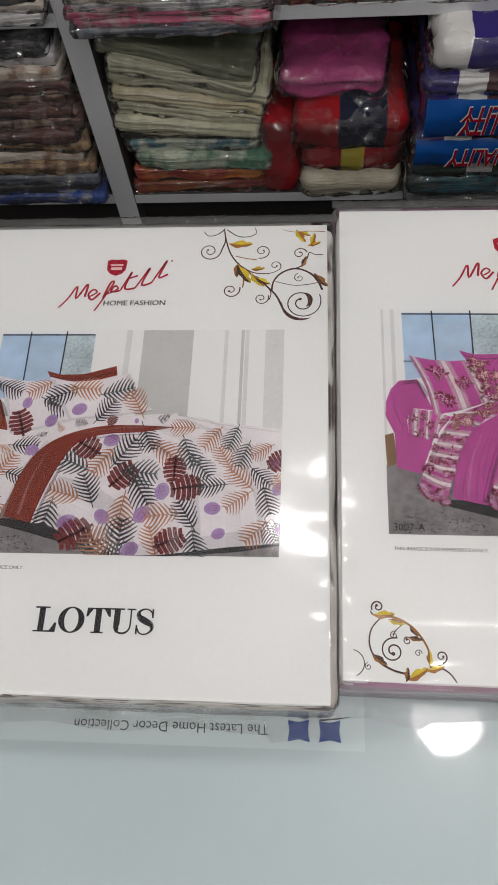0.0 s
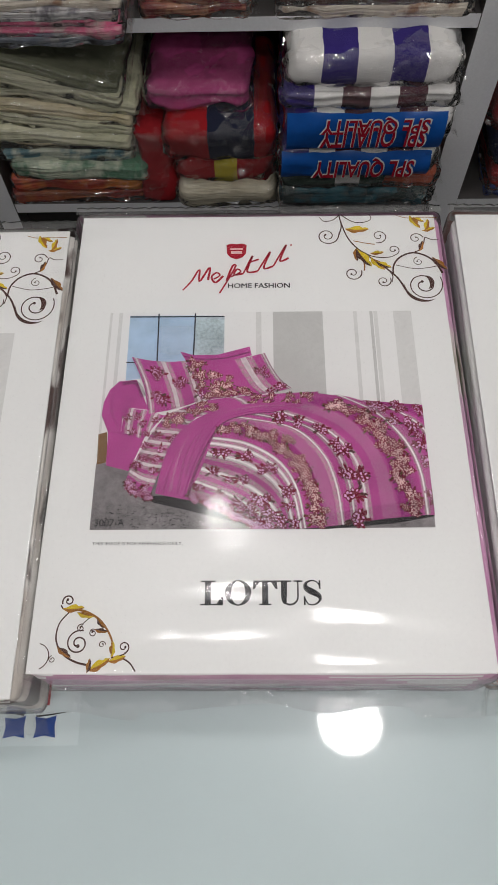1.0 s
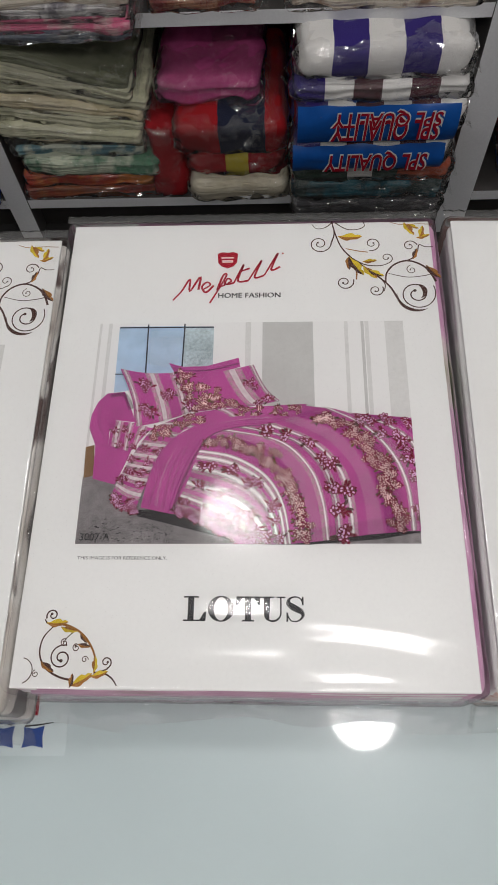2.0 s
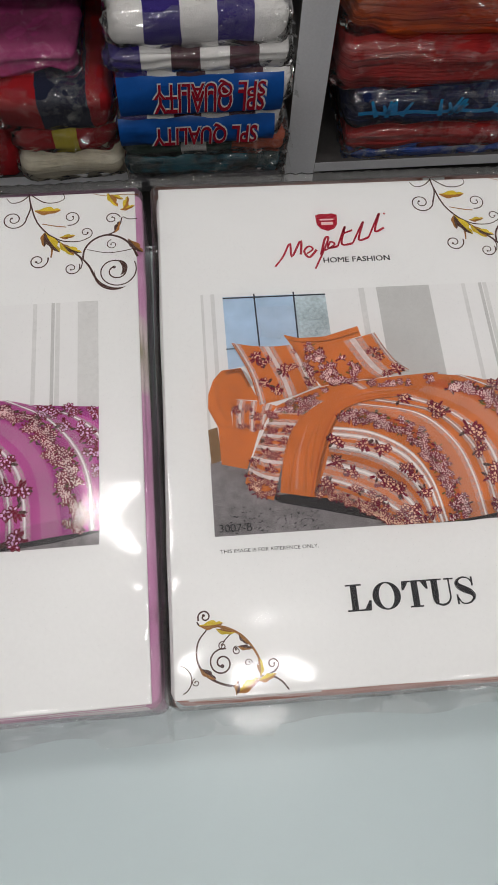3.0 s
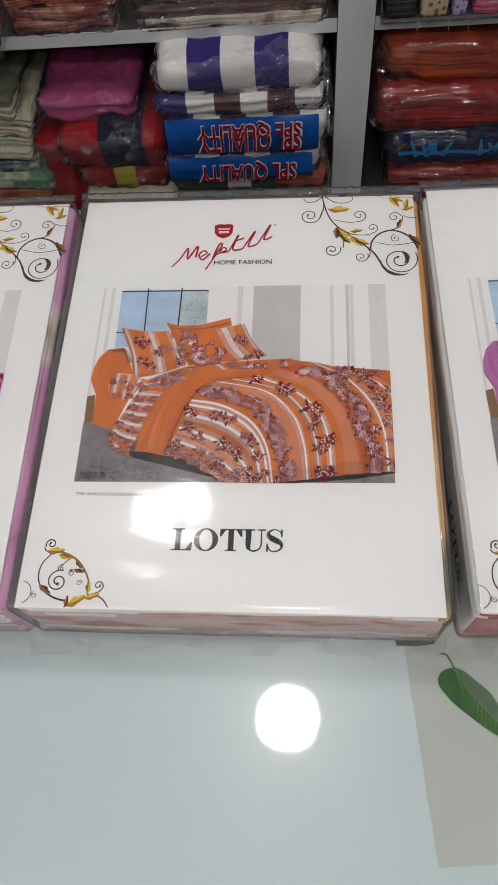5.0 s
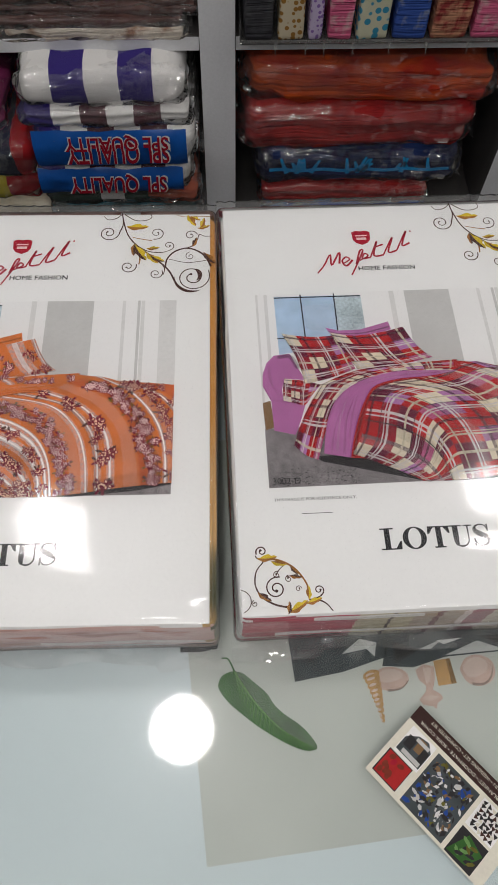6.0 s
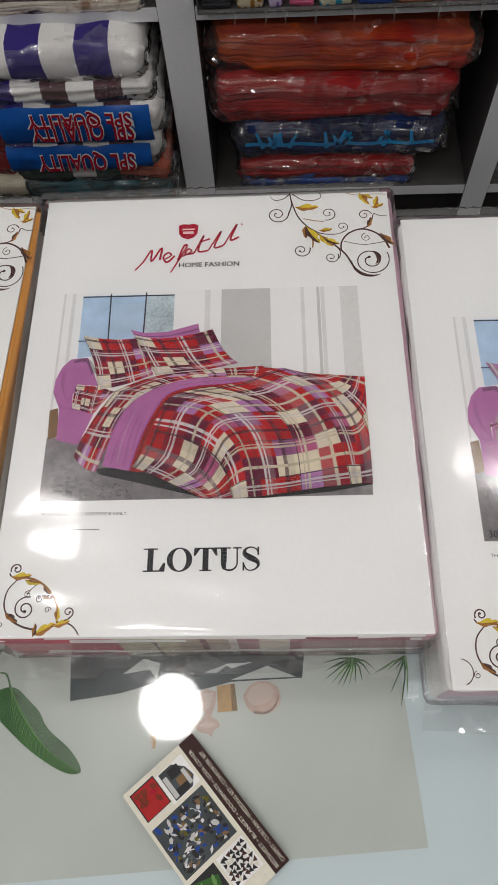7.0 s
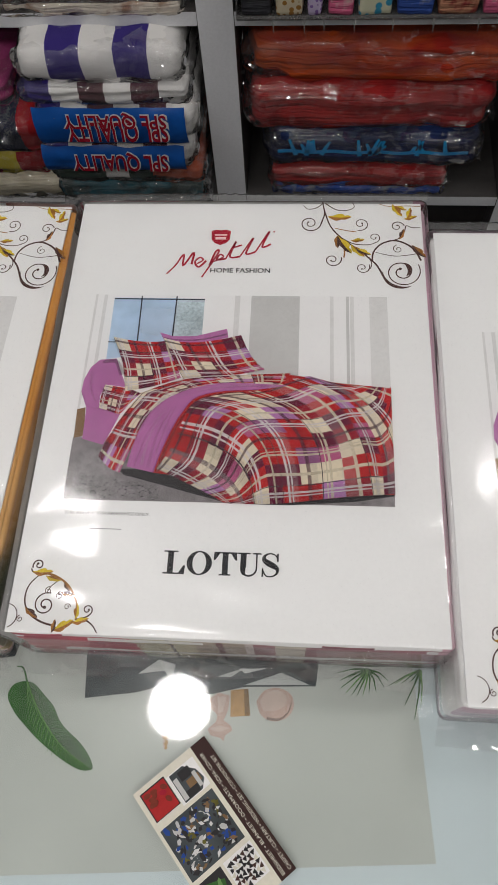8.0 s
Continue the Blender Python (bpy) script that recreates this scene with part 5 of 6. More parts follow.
for pts, tone in (([(0.0147, -0.0466), (0.0207, -0.0472), (0.0180, -0.0560), (0.0151, -0.0570)], "shell_l"), ([(0.0098, -0.0661), (0.0159, -0.0643), (0.0217, -0.0664), (0.0155, -0.0683)], "shell_l"), ([(0.0323, -0.0427), (0.0351, -0.0424), (0.0359, -0.0592), (0.0323, -0.0594)], "t_deep")):
    f.poly(pts, tone)
f.poly(outline([(0.0422, -0.0508), (0.0469, -0.0453), (0.0543, -0.0439), (0.0598, -0.0477), (0.0583, -0.0538), (0.0510, -0.0567), (0.0448, -0.0560)], 26), "shell_l")
f.up()
f.ribbon(smooth_line([(0.0631, -0.0517), (0.0605, -0.0579), (0.0544, -0.0619), (0.0463, -0.0611)], 14), 0.0006, 0.002, "t_deep")
f.ribbon(smooth_line([(0.0035, -0.0532), (-0.0024, -0.0577), (-0.0119, -0.0583)], 10), 0.0005, 0.0018, "t_deep")
f.up()
# palm tips
for root, tips in (([(0.1145, -0.0331)], [(0.0945, -0.0343), (0.0956, -0.0392), (0.0955, -0.0441), (0.0989, -0.0471), (0.1024, -0.0488), (0.1057, -0.0494), (0.1096, -0.0493), (0.1137, -0.0481), (0.1186, -0.0476), (0.1240, -0.0444), (0.1271, -0.0404), (0.1015, -0.0377), (0.1088, -0.0433)]),
                   ([(0.1488, -0.0346)], [(0.1270, -0.0436), (0.1314, -0.0425), (0.1357, -0.0424), (0.1414, -0.0419), (0.1361, -0.0558), (0.1412, -0.0647), (0.1461, -0.0579)])):
    for tip in tips:
        (x0, y0), (x1, y1) = root[0], tip
        f.ribbon([(x0, y0), ((x0 + x1) / 2 + 0.0012, (y0 + y1) / 2 + 0.0014), (x1, y1)], 0.0017, 0.0003, "green" if rng.random() < 0.7 else "green_l")
        f.z += f.step * 0.15
f.mesh("nature_print", nature_sheet, "green leaf, shells, a dark box and palm tips", 0.00045)

card = thing("visiting_card", 0.7078, -0.0574, CT + 0.0001, "cream and brown visiting card with small photos, on the glass", "card", "", -48.6)
part("card_stock", box(-0.046, 0.046, -0.0275, 0.0275, 0.0, 0.0004), INK["cream"], card)
f = Flat()
f.rect(-0.046, 0.0165, 0.046, 0.0275, "cardbrown")
f.rect(-0.043, -0.0245, -0.024, -0.0065, "dark")
f.rect(-0.041, -0.006, -0.0215, 0.0145, "white")
f.rect(-0.019, -0.0255, 0.0145, 0.0135, "slate")
f.rect(0.0175, -0.0055, 0.0375, 0.0145, "white")
f.rect(0.0175, -0.0265, 0.0375, -0.0075, "dark")
f.up()
rng = random.Random(21)
f.rect(-0.0422, -0.0238, -0.0245, -0.0072, "plaid_red")
f.poly([(-0.0405, -0.004), (-0.022, -0.004), (-0.022, 0.009), (-0.027, 0.0135), (-0.034, 0.012), (-0.0405, 0.006)], "slate")
for x, y, w, h, c in ((-0.039, 0.001, 0.006, 0.008, "dark"), (-0.032, 0.003, 0.005, 0.009, "stand"), (-0.027, -0.002, 0.0045, 0.01, "dark"), (-0.037, -0.0035, 0.014, 0.003, "grey"), (-0.034, 0.0085, 0.01, 0.0025, "grey")):
    f.up()
    f.rect(x, y, x + w, y + h, c)
f.poly([(0.018, -0.025), (0.032, -0.024), (0.037, -0.013), (0.024, -0.009)], "green")
f.up()
for _ in range(190):
    f.blob(rng.uniform(-0.0165, 0.012), rng.uniform(-0.023, 0.011), rng.uniform(0.0012, 0.0032), rng.uniform(0.0006, 0.0018), rng.uniform(0, 3), rng.choice(("blue", "slate", "blue", "slate", "pale", "olive", "dark", "slate", "stand", "dark", "grey", "dark", "grey")), rng.choice((4, 4, 5, 6)))
    f.z += f.step * 0.1
for k in range(42):
    f.blob(0.0205 + 0.0029 * (k % 6) + rng.uniform(-0.0006, 0.0006), -0.0035 + 0.0026 * (k // 6) + rng.uniform(-0.0005, 0.0005), 0.0021, 0.0017, rng.uniform(0, 3), rng.choice(("dark", "brown", "cream", "dark", "dark")), 3)
    f.z += f.step * 0.1
for _ in range(12):
    f.blob(rng.uniform(0.023, 0.034), rng.uniform(-0.022, -0.012), 0.003, 0.0012, rng.uniform(0, 3), rng.choice(("green_l", "olive", "dark")), 6)
    f.z += f.step * 0.1
for _ in range(9):
    f.blob(rng.uniform(-0.040, -0.0265), rng.uniform(-0.0215, -0.0095), 0.0024, 0.0016, rng.uniform(0, 3), rng.choice(("brick", "red")), 8)
    f.z += f.step * 0.1
f.mesh("card_print", card, "brown band and five small photos", 0.00045)
text_mesh("line_print", "CARPET \u2022 CURTAIN \u2022 WEDDING SET \u2022 COMFORTER SET", 0.0022, "cream", card, 0.044, 0.0257, 0.0006, (0, 0, 180), 0.078)
text_mesh("line_print", "BEDSHEET \u2022 BLANKET \u2022 DOORMATE \u2022 SOFA COVER", 0.0022, "cream", card, 0.044, 0.0208, 0.0006, (0, 0, 180), 0.083)

# ---- bagged linen on the shelves ----
CL = {
    "sage": cloth("sage_cloth", (0.66, 0.65, 0.5), (0.48, 0.48, 0.34), 16), "olive": cloth("olive_cloth", (0.24, 0.25, 0.17), (0.16, 0.17, 0.11), 10), "straw": cloth("straw_cloth", (0.66, 0.6, 0.44), (0.5, 0.44, 0.28), 14),
    "check": cloth("check_cloth", (0.6, 0.64, 0.54), (0.12, 0.24, 0.28), 30, 0.52), "mint": cloth("mint_cloth", (0.56, 0.6, 0.48), (0.1, 0.22, 0.14), 16, 0.5), "flame": cloth("flame_cloth", (0.4, 0.05, 0.025), (0.6, 0.22, 0.05), 12, 0.52),
    "flame_b": cloth("rust_cloth", (0.36, 0.1, 0.03), (0.26, 0.04, 0.03), 14, 0.5), "pink": cloth("pink_terry", (0.42, 0.07, 0.21), (0.33, 0.045, 0.16), 20, creased=0.15), "red": cloth("red_terry", (0.34, 0.014, 0.02), (0.25, 0.01, 0.015), 20, creased=0.1),
    "ivory": cloth("ivory_terry", (0.66, 0.61, 0.48), (0.55, 0.5, 0.38), 14),
    "white": cloth("white_terry", (0.8, 0.79, 0.77), (0.7, 0.7, 0.68), 25), 
    "teal": cloth("teal_cloth", (0.02, 0.12, 0.16), (0.03, 0.05, 0.05), 18), "coral": cloth("coral_cloth", (0.5, 0.12, 0.05), (0.28, 0.03, 0.02), 24),
    "orange": cloth("orange_cloth", (0.46, 0.07, 0.012), (0.32, 0.02, 0.012), 8, 0.5, stretch=(0.6, 1, 2)), "scarlet": cloth("scarlet_cloth", (0.35, 0.02, 0.018), (0.24, 0.012, 0.014), 10), "midnight": cloth("midnight_cloth", (0.012, 0.026, 0.1), (0.01, 0.014, 0.045), 12),
    "azure": cloth("azure_cloth", (0.01, 0.16, 0.42), (0.01, 0.1, 0.3), 30), "char": cloth("char_cloth", (0.03, 0.03, 0.036), (0.05, 0.05, 0.055), 18), "cocoa": cloth("cocoa_print", (0.1, 0.05, 0.042), (0.34, 0.24, 0.18), 34, 0.55),
    "tan": cloth("tan_print", (0.42, 0.29, 0.16), (0.12, 0.06, 0.03), 28, 0.5), "cream": cloth("cream_print", (0.62, 0.56, 0.48), (0.3, 0.18, 0.12), 24, 0.6), "slate": cloth("slate_print", (0.12, 0.14, 0.18), (0.3, 0.3, 0.3), 30, 0.58),
    "rose": cloth("rose_print", (0.52, 0.1, 0.2), (0.5, 0.36, 0.36), 26, 0.55), "cobalt": cloth("cobalt_print", (0.03, 0.07, 0.28), (0.25, 0.27, 0.3), 26, 0.6), "umber": cloth("umber_cloth", (0.075, 0.036, 0.032), (0.11, 0.05, 0.042), 14),
    "blossom": cloth("blossom_print", (0.42, 0.2, 0.12), (0.2, 0.03, 0.03), 34, 0.5), "greyprint": cloth("grey_print", (0.58, 0.57, 0.57), (0.16, 0.15, 0.17), 34, 0.56),
}
LABEL_BLUE = surface("label_blue", (0.007, 0.085, 0.36), 0.28, 90, 0.12, stain=12)


def stripes_mat(name, bands, axis_width, start=0.0):
    """Broad woven stripes across the towel's width."""
    m, nt, b = node_mat(name)
    tc, sep = nt.nodes.new("ShaderNodeTexCoord"), nt.nodes.new("ShaderNodeSeparateXYZ")
    nt.links.new(tc.outputs["Object"], sep.inputs[0])
    wob = noise_node(nt, 30, 2.0)
    add = nt.nodes.new("ShaderNodeMath")
    add.operation, add.inputs[1].default_value = "MULTIPLY_ADD", 0.006
    nt.links.new(wob.outputs["Fac"], add.inputs[0])
    nt.links.new(sep.outputs["X"], add.inputs[2])
    mr = nt.nodes.new("ShaderNodeMapRange")
    mr.inputs["From Min"].default_value, mr.inputs["From Max"].default_value = start - axis_width / 2 + 0.003, start + axis_width / 2 + 0.003
    nt.links.new(add.outputs[0], mr.inputs["Value"])
    n = len(bands)
    r = ramp_node(nt, mr.outputs[0], [(i / n, c) for i, c in enumerate(bands)], "CONSTANT")
    nt.links.new(r.outputs[0], b.inputs["Base Color"])
    b.inputs["Roughness"].default_value, b.inputs["Specular IOR Level"].default_value = 0.9, 0.2
    t = noise_node(nt, 420, 3.0)
    bp = nt.nodes.new("ShaderNodeBump")
    bp.inputs["Strength"].default_value, bp.inputs["Distance"].default_value = 0.7, 0.003
    nt.links.new(t.outputs["Fac"], bp.inputs["Height"])
    nt.links.new(bp.outputs[0], b.inputs["Normal"])
    return m


W_, V_, M_, G_, R_ = (0.82, 0.81, 0.79), (0.045, 0.03, 0.2), (0.09, 0.03, 0.04), (0.03, 0.06, 0.045), (0.45, 0.1, 0.05)
STRIPE = stripes_mat("white_violet_stripes", [W_, V_, W_, V_, W_], 0.31)
STRIPE_B = stripes_mat("violet_white_wine_stripes", [V_, W_, M_, W_, M_, W_], 0.31)
STRIPE_C = stripes_mat("green_white_red_stripes", [G_, G_, W_, G_, R_, R_], 0.31)
REDNAVY = stripes_mat("red_navy_stripes", [(0.38, 0.014, 0.02), (0.38, 0.014, 0.02), (0.02, 0.024, 0.05), (0.02, 0.024, 0.05), (0.38, 0.014, 0.02)], 0.235)
REDYELLOW = stripes_mat("red_yellow_stripes", [(0.38, 0.014, 0.02), (0.38, 0.014, 0.02), (0.6, 0.5, 0.05), (0.38, 0.014, 0.02), (0.38, 0.014, 0.02)], 0.24)


def bagged(name, x0, x1, front, z0, z1, material, label, category="linen pack", group="", depth=0.3, layers=2, seed=1, lean=0.0, turn=0.0, puff=0.0, bag=True, rounding=0.35, groove=0.005, extra=0.0, rough=0.0045, crisp=True, roll=0.0):
    """A folded textile, front face towards the shop, in a clear crinkled bag."""
    w, h = x1 - x0, z1 - z0
    t = thing(name, (x0 + x1) / 2, front, z0, label, category, group, turn)
    t.matrix_basis = pose((x0 + x1) / 2, front, z0, 0, roll, turn)
    bm = soft_box(w, depth, h, h * rounding, 16, rough, 10, seed, layers, groove, lean, puff)
    part("folded_cloth", bm, material, t, smooth=True)
    if bag:
        bm = soft_box(w + 0.014 + extra, depth + 0.016, h + 0.003, h * min(0.45, rounding + 0.08), 24 if crisp else 18, 0.0032 if crisp else 0.0024, 30, seed + 50, 0, 0, lean, puff)
        bmesh.ops.translate(bm, verts=bm.verts, vec=(0, -0.008, -0.0003))
        b = part("plastic_bag", bm, BAG, t, "clear crinkled bag", True)
        b.visible_shadow = False
        bm = bmesh.new()
        rows = []
        for k in range(25):
            py = 0.004 + (depth * 0.6) * k / 24
            rows.append([bm.verts.new((w / 2 + 0.004 + 0.013 * f, py - 0.004 * f, h * 0.3 + 0.012 * f * noise.noise((py * 30, f * 3, seed)) - 0.006 * f)) for f in (0, 0.5, 1)])
        for p, q in zip(rows, rows[1:]):
            for i in range(2):
                bm.faces.new((p[i], p[i + 1], q[i + 1], q[i]))
        e = part("bag_seal", bm, BAG, b, "sealed edge of the bag", True)
        e.visible_shadow = False
    return t


def pile(name, x0, x1, front, z0, tops, mats, label, category, group, depth=0.3, layers=1, seed=0, jitter=0.008, lean=0.0, rounding=0.3, tilt=0.0):
    """Packs stacked from z0 upwards; tops: the height of each one's upper face."""
    rng = random.Random(seed)
    z = z0
    for k, (top, m) in enumerate(zip(tops, mats)):
        a, b, c = rng.uniform(-jitter, jitter), rng.uniform(-jitter, jitter), rng.uniform(0, jitter)
        word = m[1] if isinstance(m, tuple) else label
        bagged(name, x0 + a, x1 + b, front + c, z + 0.0008, top, CL[m[0] if isinstance(m, tuple) else m], word, category, group, depth, layers, seed + k, lean, rng.uniform(-1.2, 1.2), rounding=rounding, crisp=False, roll=tilt * max(0, k - 3) / (len(tops) - 3) + rng.uniform(-0.4, 0.4))
        z = top


SEALED = "in a clear bag, stacked on the shelf"

# first bay: dark printed packs
dark_mats = [("cobalt", "blue printed sheet " + SEALED), ("char", "charcoal sheet " + SEALED), ("slate", "slate printed sheet " + SEALED), ("tan", "tan printed sheet " + SEALED), ("cream", "cream printed sheet " + SEALED), ("tan", "tan printed sheet " + SEALED),
             ("umber", "dark brown sheet " + SEALED), ("cocoa", "brown printed sheet " + SEALED), ("umber", "dark brown sheet " + SEALED), ("cocoa", "brown printed sheet " + SEALED), ("umber", "dark brown sheet " + SEALED), ("cream", "cream printed sheet " + SEALED), ("greyprint", "grey printed sheet " + SEALED), ("char", "charcoal sheet " + SEALED)]
pile("sheet_pack", -0.79, -0.472, 1.165, LOW, [0.142 + 0.0285 * (k + 1) for k in range(13)] + [0.542], dark_mats, "", "bedsheet pack", "dark sheet packs", 0.34, 1, 40, 0.012)
pile("sheet_pack", -0.82, -0.462, 1.15, HIGH, [0.603, 0.621, 0.64, 0.66, 0.68], [("greyprint", "grey printed sheet " + SEALED), ("cream", "cream printed sheet " + SEALED), ("char", "charcoal sheet " + SEALED), ("tan", "tan printed sheet " + SEALED), ("greyprint", "grey printed sheet " + SEALED)], "", "bedsheet pack", "flat sheet packs", 0.34, 1, 60)

# second bay: pale green sheets over orange ones
green_mats = [("flame_b", "rust-red printed sheet " + SEALED), ("flame", "red-orange printed sheet " + SEALED), ("mint", "white and green sheet " + SEALED), ("check", "blue-green checked sheet " + SEALED), ("straw", "straw-coloured sheet " + SEALED), ("sage", "pale sage sheet " + SEALED), ("sage", "pale sage sheet " + SEALED),
              ("straw", "straw-coloured sheet " + SEALED), ("sage", "pale sage sheet " + SEALED), ("sage", "pale sage sheet " + SEALED), ("olive", "olive-green sheet " + SEALED)]
pile("sheet_pack", -0.385, -0.095, 1.18, LOW, [0.178, 0.217, 0.262, 0.293, 0.318, 0.345, 0.374, 0.402, 0.432, 0.462, 0.492], green_mats, "", "bedsheet pack", "pale green sheet packs", 0.34, 2, 80, 0.016, -0.004, 0.35, 18.0)
pile("sheet_pack", -0.396, -0.072, 1.115, HIGH, [0.598, 0.612, 0.627, 0.642, 0.66, 0.68], [("slate", "blue-grey printed sheet " + SEALED), ("rose", "pink printed sheet " + SEALED), ("rose", "pink printed sheet " + SEALED), ("greyprint", "grey printed sheet " + SEALED), ("cream", "cream printed sheet " + SEALED), ("greyprint", "grey printed sheet " + SEALED)], "", "bedsheet pack", "flat sheet packs", 0.36, 1, 100, 0.006)

bagged("red_cushion", -0.1, -0.028, 1.185, LOW + 0.001, 0.335, CL["red"], "red cloth roll standing on end in a clear bag", "cloth roll", depth=0.2, layers=0, seed=5, rounding=0.1, rough=0.006)
bagged("towel_pack", -0.018, 0.2, 1.165, LOW + 0.001, 0.217, CL["ivory"], "ivory towel in a clear bag on the shelf", "towel pack", "bagged bath towels", 0.28, 1, 7, rounding=0.45)
bagged("towel_pack", -0.012, 0.192, 1.168, 0.218, 0.288, REDYELLOW, "red towel with a yellow band in a clear bag", "towel pack", "bagged bath towels", 0.28, 2, 8, rounding=0.45)
bagged("towel_pack", -0.03, 0.192, 1.155, 0.289, 0.376, REDNAVY, "red towel with a navy band in a clear bag", "towel pack", "bagged bath towels", 0.28, 1, 9, rounding=0.26, puff=0.006, rough=0.005)
bagged("towel_pack", -0.062, 0.142, 1.19, 0.378, 0.438, CL["pink"], "bright pink towel folded over in a clear bag", "towel pack", "bagged bath towels", 0.26, 2, 10, rounding=0.48, groove=0.02, rough=0.007, turn=-3)

for z0, z1, m, lab, k in ((LOW + 0.001, 0.19, CL["char"], "dark towel in a clear bag at the foot of the stack", 11), (0.191, 0.244, CL["teal"], "dark teal towel in a clear bag", 12), (0.245, 0.288, STRIPE_C, "green, white and red striped towel in a clear bag", 13)):
    bagged("towel_pack", 0.212, 0.53, 1.122, z0, z1, m, lab, "towel pack", "striped bath towels", 0.34, 2, k, rounding=0.4)


def labelled_towel(x0, x1, front, z0, z1, seed):
    t = bagged("towel_pack", x0, x1, front + 0.004, z0, z1, STRIPE_B, "striped towel in a clear bag with a blue label band", "towel pack", "striped bath towels", 0.33, 2, seed, rounding=0.4)
    w, h = x1 - x0, z1 - z0
    bm = bmesh.new()
    rows = []
    for k in range(31):
        px = -w / 2 - 0.002 + (w * 0.955) * k / 30
        row = []
        for i in range(9):
            a = i / 8
            row.append(bm.verts.new((px, -0.0155 + 0.03 * abs(a - 0.5) ** 2.4 * 2 + 0.006 * noise.noise((px * 22, a * 3, seed)), h * (0.02 + 0.92 * a) + 0.003 * noise.noise((px * 12, 3, seed)))))
        rows.append(row)
    for p, q in zip(rows, rows[1:]):
        for i in range(8):
            bm.faces.new((p[i], q[i], q[i + 1], p[i + 1]))
    band = part("label_band", bm, LABEL_BLUE, t, "bright blue printed label band", True)
    rows = ((0.8, 0.6),) if h < 0.08 else ((0.72, 0.5), (0.92, 0.34))
    for k, (at, tall) in enumerate(rows):
        text_mesh("label_print", "SPL QUALITY", h * tall, "white", band, w * 0.02, -0.0215 - 0.002 * k, h * (at + 0.012), (90, 180, 0), w * 0.66, "pale outline of the capitals", True, 0.05, 0.05)
        text_mesh("label_print", "SPL QUALITY", h * tall, "red", band, w * 0.02, -0.0225 - 0.002 * k, h * at, (90, 180, 0), w * 0.64, "red upside-down capitals", True, 0.02, 0.05)
    return t


labelled_towel(0.208, 0.518, 1.112, 0.289, 0.355, 14)
labelled_towel(0.216, 0.53, 1.114, 0.356, 0.446, 15)
bagged("towel_pack", 0.206, 0.524, 1.115, 0.447, 0.484, STRIPE_B, "violet, white and wine striped towel, folded, in a clear bag", "towel pack", "striped bath towels", 0.34, 2, 16, rounding=0.45, groove=0.008)
bagged("towel_pack", 0.212, 0.518, 1.12, 0.485, 0.552, STRIPE, "thick white and violet striped towel in a clear bag", "towel pack", "striped bath towels", 0.32, 1, 17, rounding=0.34, groove=0.002)

pile("sheet_pack", -0.04, 0.15, 1.178, HIGH, [0.606, 0.628, 0.65, 0.675], [("blossom", "orange flowered sheet " + SEALED), ("blossom", "orange flowered sheet " + SEALED), ("coral", "coral sheet " + SEALED), ("blossom", "orange flowered sheet " + SEALED)], "", "bedsheet pack", "flat sheet packs", 0.32, 1, 120)
pile("sheet_pack", 0.19, 0.53, 1.178, HIGH, [0.603, 0.62, 0.637, 0.652, 0.67, 0.69], [("cream", "cream printed sheet " + SEALED), ("umber", "dark brown sheet " + SEALED), ("umber", "dark brown sheet " + SEALED), ("umber", "dark brown sheet " + SEALED), ("straw", "pale yellow sheet " + SEALED), ("umber", "dark brown sheet " + SEALED)], "", "bedsheet pack", "flat sheet packs", 0.32, 1, 140, 0.012)

# third bay: red and blue packs
bagged("sheet_pack", 0.68, 1.05, 1.195, LOW + 0.001, 0.166, CL["cobalt"], "blue printed sheet in a clear bag", "bedsheet pack", "red and blue packs", 0.32, 1, 21)
bagged("sheet_pack", 0.672, 1.055, 1.19, 0.167, 0.218, CL["scarlet"], "scarlet sheet in a clear bag", "bedsheet pack", "red and blue packs", 0.32, 2, 22)
navy = bagged("sheet_pack", 0.668, 1.105, 1.19, 0.219, 0.318, CL["midnight"], "midnight-blue sheet with sky-blue print in a bag", "bedsheet pack", "red and blue packs", 0.32, 2, 23, extra=0.02, groove=0.009, rough=0.006, roll=0.6)
f = Flat()
rng = random.Random(77)
f.ribbon([(-0.2 + 0.4 * k / 30, 0.002 * math.sin(k * 0.9)) for k in range(31)], 0.009, 0.008, "azure")
f.up()
for k in range(16):
    px = rng.uniform(-0.17, 0.16)
    a = rng.uniform(0.6, 2.4)
    f.ribbon([(px, rng.uniform(-0.012, 0.004)), (px + 0.012 * math.cos(a), 0.012), (px + 0.022 * math.cos(a), rng.uniform(0.016, 0.034))], 0.01, 0.005, "azure")
ob = f.mesh("sky_print", navy, "sky-blue printed sprigs")
ob.matrix_basis = pose(0, -0.006, 0.052, 90, 0, 0)
bagged("sheet_pack", 0.628, 1.11, 1.185, 0.319, 0.428, CL["scarlet"], "scarlet sheet loosely folded in a clear bag", "bedsheet pack", "red and blue packs", 0.33, 2, 24, extra=0.015, puff=0.006, groove=0.011, rough=0.008, turn=1.5, roll=1.0)
bagged("sheet_pack", 0.633, 1.12, 1.19, 0.434, 0.515, CL["orange"], "orange and red sheet in a clear bag", "bedsheet pack", "red and blue packs", 0.33, 3, 25, extra=0.02, groove=0.01, rough=0.009, turn=-1.0, roll=0.8)

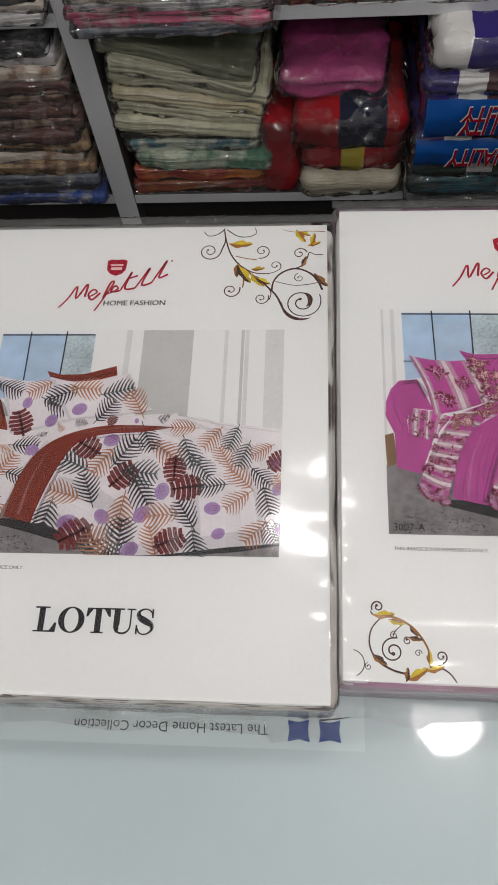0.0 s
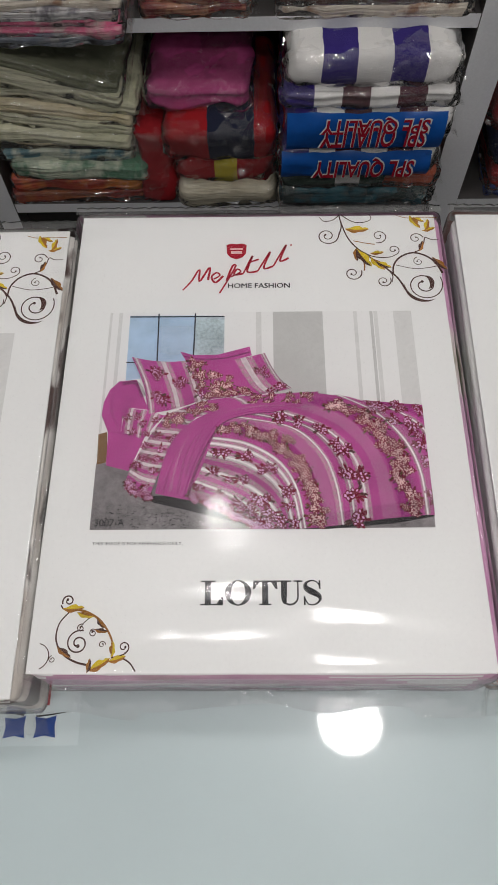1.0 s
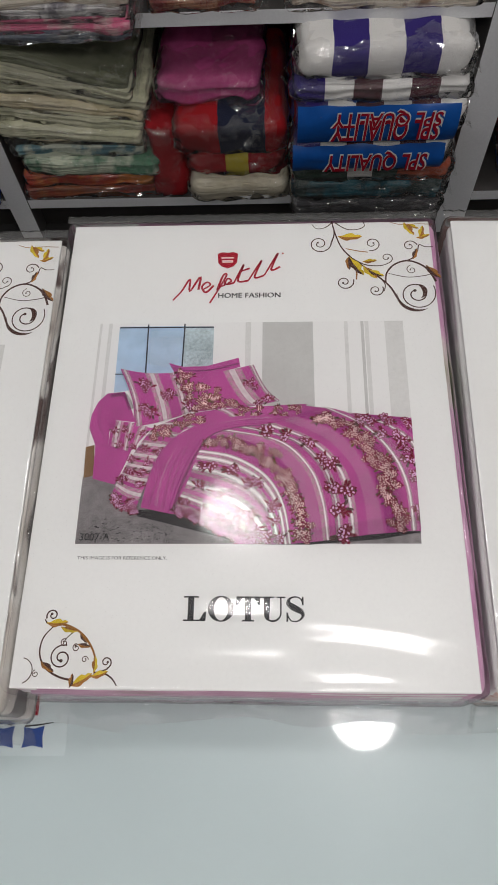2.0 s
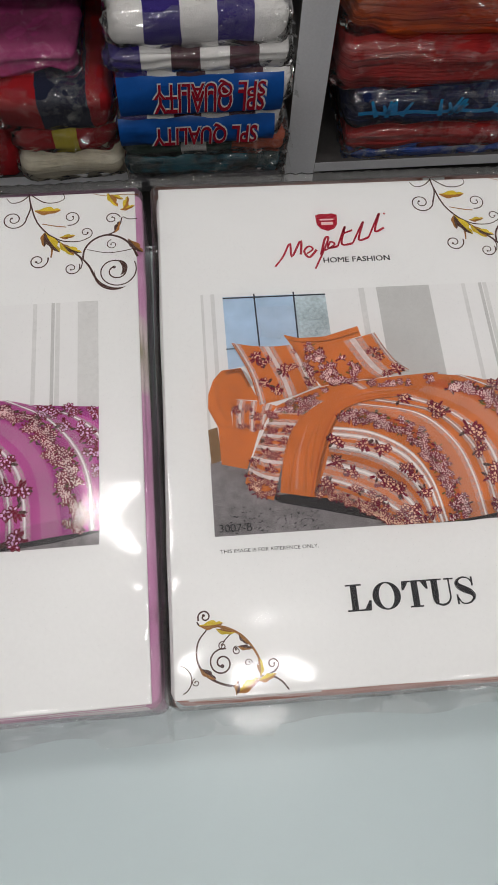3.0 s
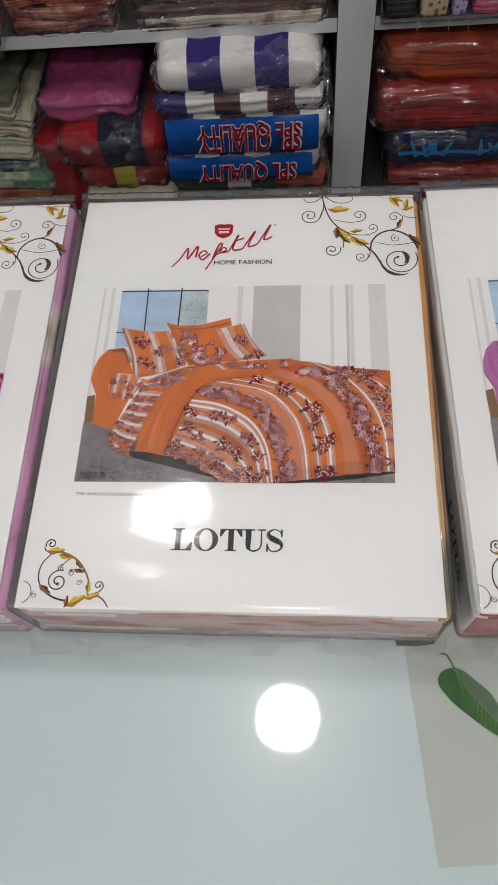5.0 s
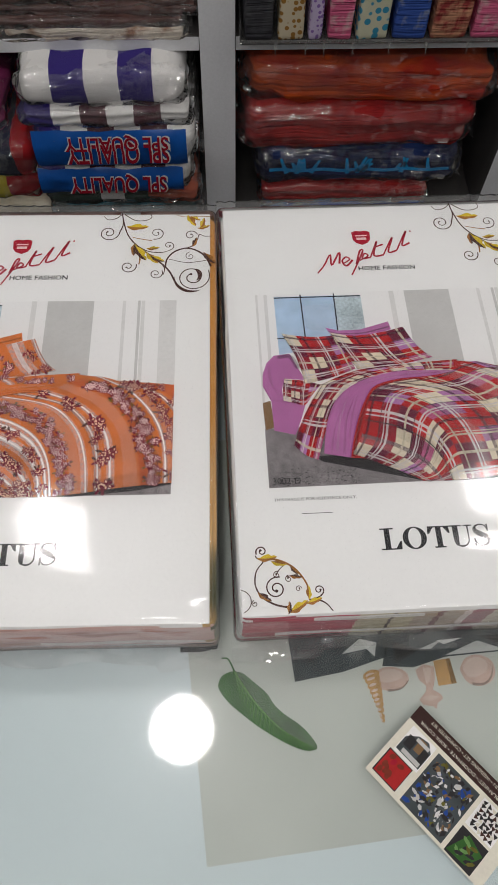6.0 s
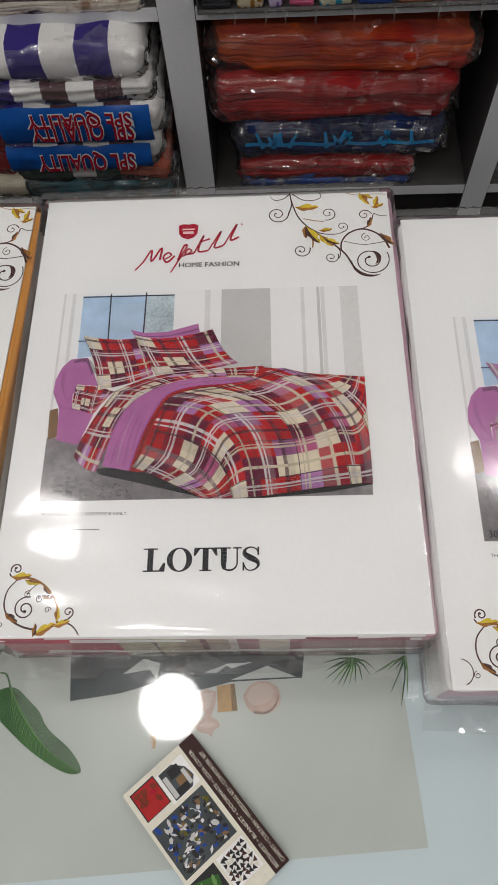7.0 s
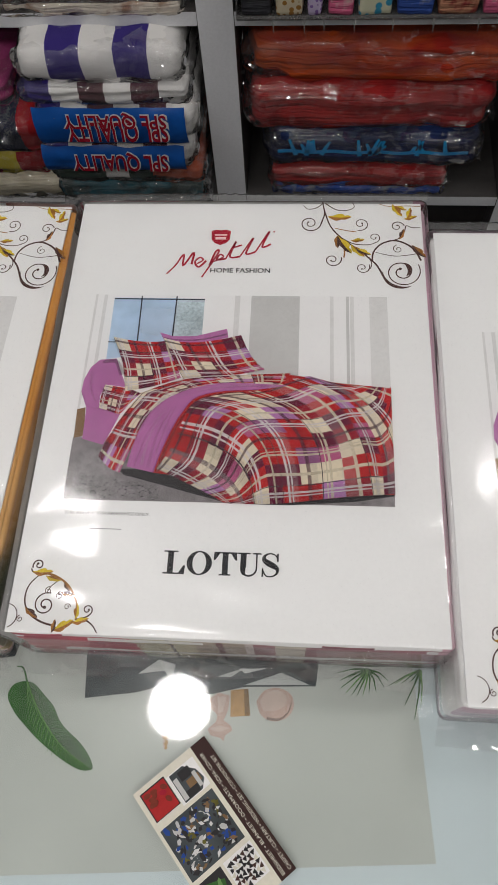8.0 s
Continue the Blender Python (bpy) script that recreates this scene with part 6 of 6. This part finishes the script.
# clear bin of small folded handkerchiefs above
bin_ = thing("handkerchief_bin", 0.9, 1.16, HIGH, "clear plastic bin holding folded handkerchiefs, on the shelf", "bin")
part("bin_floor", box(-0.28, 0.27, 0.0, 0.3, 0.001, 0.004, 0.001), SEAM, bin_)
part("bin_front", box(-0.28, 0.27, -0.001, 0.002, 0.004, 0.009, 0.0008), SEAM, bin_)
for xx in (-0.28, 0.267):
    part("bin_side", box(xx, xx + 0.003, 0.002, 0.3, 0.004, 0.03, 0.0008), SEAM, bin_)


def dots_mat(name, ground, dot, scale):
    m, nt, b = node_mat(name)
    tc, v = nt.nodes.new("ShaderNodeTexCoord"), nt.nodes.new("ShaderNodeTexVoronoi")
    v.inputs["Scale"].default_value, v.inputs["Randomness"].default_value = scale, 0.5
    nt.links.new(tc.outputs["Object"], v.inputs["Vector"])
    r = ramp_node(nt, v.outputs["Distance"], [(0.36, dot), (0.42, ground)])
    nt.links.new(r.outputs[0], b.inputs["Base Color"])
    b.inputs["Roughness"].default_value = 0.6
    return m


KERCHIEFS = [(CL["char"], "charcoal and blue"), (dots_mat("tan_dots", (0.55, 0.48, 0.34), (0.28, 0.13, 0.02), 90), "cream with tan dots"), (dots_mat("violet_dots", (0.5, 0.42, 0.6), (0.2, 0.1, 0.35), 120), "lilac dotted"),
             (CL["rose"], "pink checked"), (dots_mat("blue_dots", (0.55, 0.55, 0.4), (0.03, 0.25, 0.4), 62), "cream with big blue dots"), (CL["cobalt"], "blue striped"), (CL["blossom"], "pink and orange"), (CL["rose"], "pink striped")]
px = 0.625
for k, (m, word) in enumerate(KERCHIEFS):
    w = (0.058, 0.052, 0.03, 0.05, 0.062, 0.066, 0.072, 0.07)[k]
    h = thing("handkerchief", px + w / 2, 1.166, HIGH + 0.0045, word + " handkerchief folded upright in the bin", "handkerchief", "handkerchiefs in the bin", (-1) ** k * 2.0)
    part("folded_cloth", soft_box(w - 0.006, 0.1, 0.1, 0.006, 8, 0.0008, 20, 200 + k), m, h, smooth=True)
    bm = bmesh.new()
    pts = [(w / 2 - 0.002, 0.0, 0.004), (w / 2 + 0.003, 0.0, 0.004), (w / 2 + 0.001, -0.005, -0.022)]
    a = [bm.verts.new(p) for p in pts]
    b = [bm.verts.new((p[0], p[1] - 0.0006, p[2])) for p in pts]
    bm.faces.new(a), bm.faces.new(b[::-1])
    for i in range(3):
        bm.faces.new((a[i], a[(i + 1) % 3], b[(i + 1) % 3], b[i]))
    bmesh.ops.translate(bm, verts=bm.verts, vec=(0, -0.0105, 0.0))
    s = part("wrapper_tip", bm, SEAM, h, "pointed clear wrapper corner")
    s.visible_shadow = False
    px += w + 0.003

# fourth bay: a few packs at its edge
pile("sheet_pack", 1.25, 1.6, 1.195, LOW, [0.2, 0.26, 0.32, 0.38, 0.45], [("greyprint", "grey printed sheet " + SEALED), ("cream", "cream printed sheet " + SEALED), ("greyprint", "grey printed sheet " + SEALED), ("rose", "pink printed sheet " + SEALED), ("char", "charcoal sheet " + SEALED)], "", "bedsheet pack", "packs in the end bay", 0.3, 2, 160)
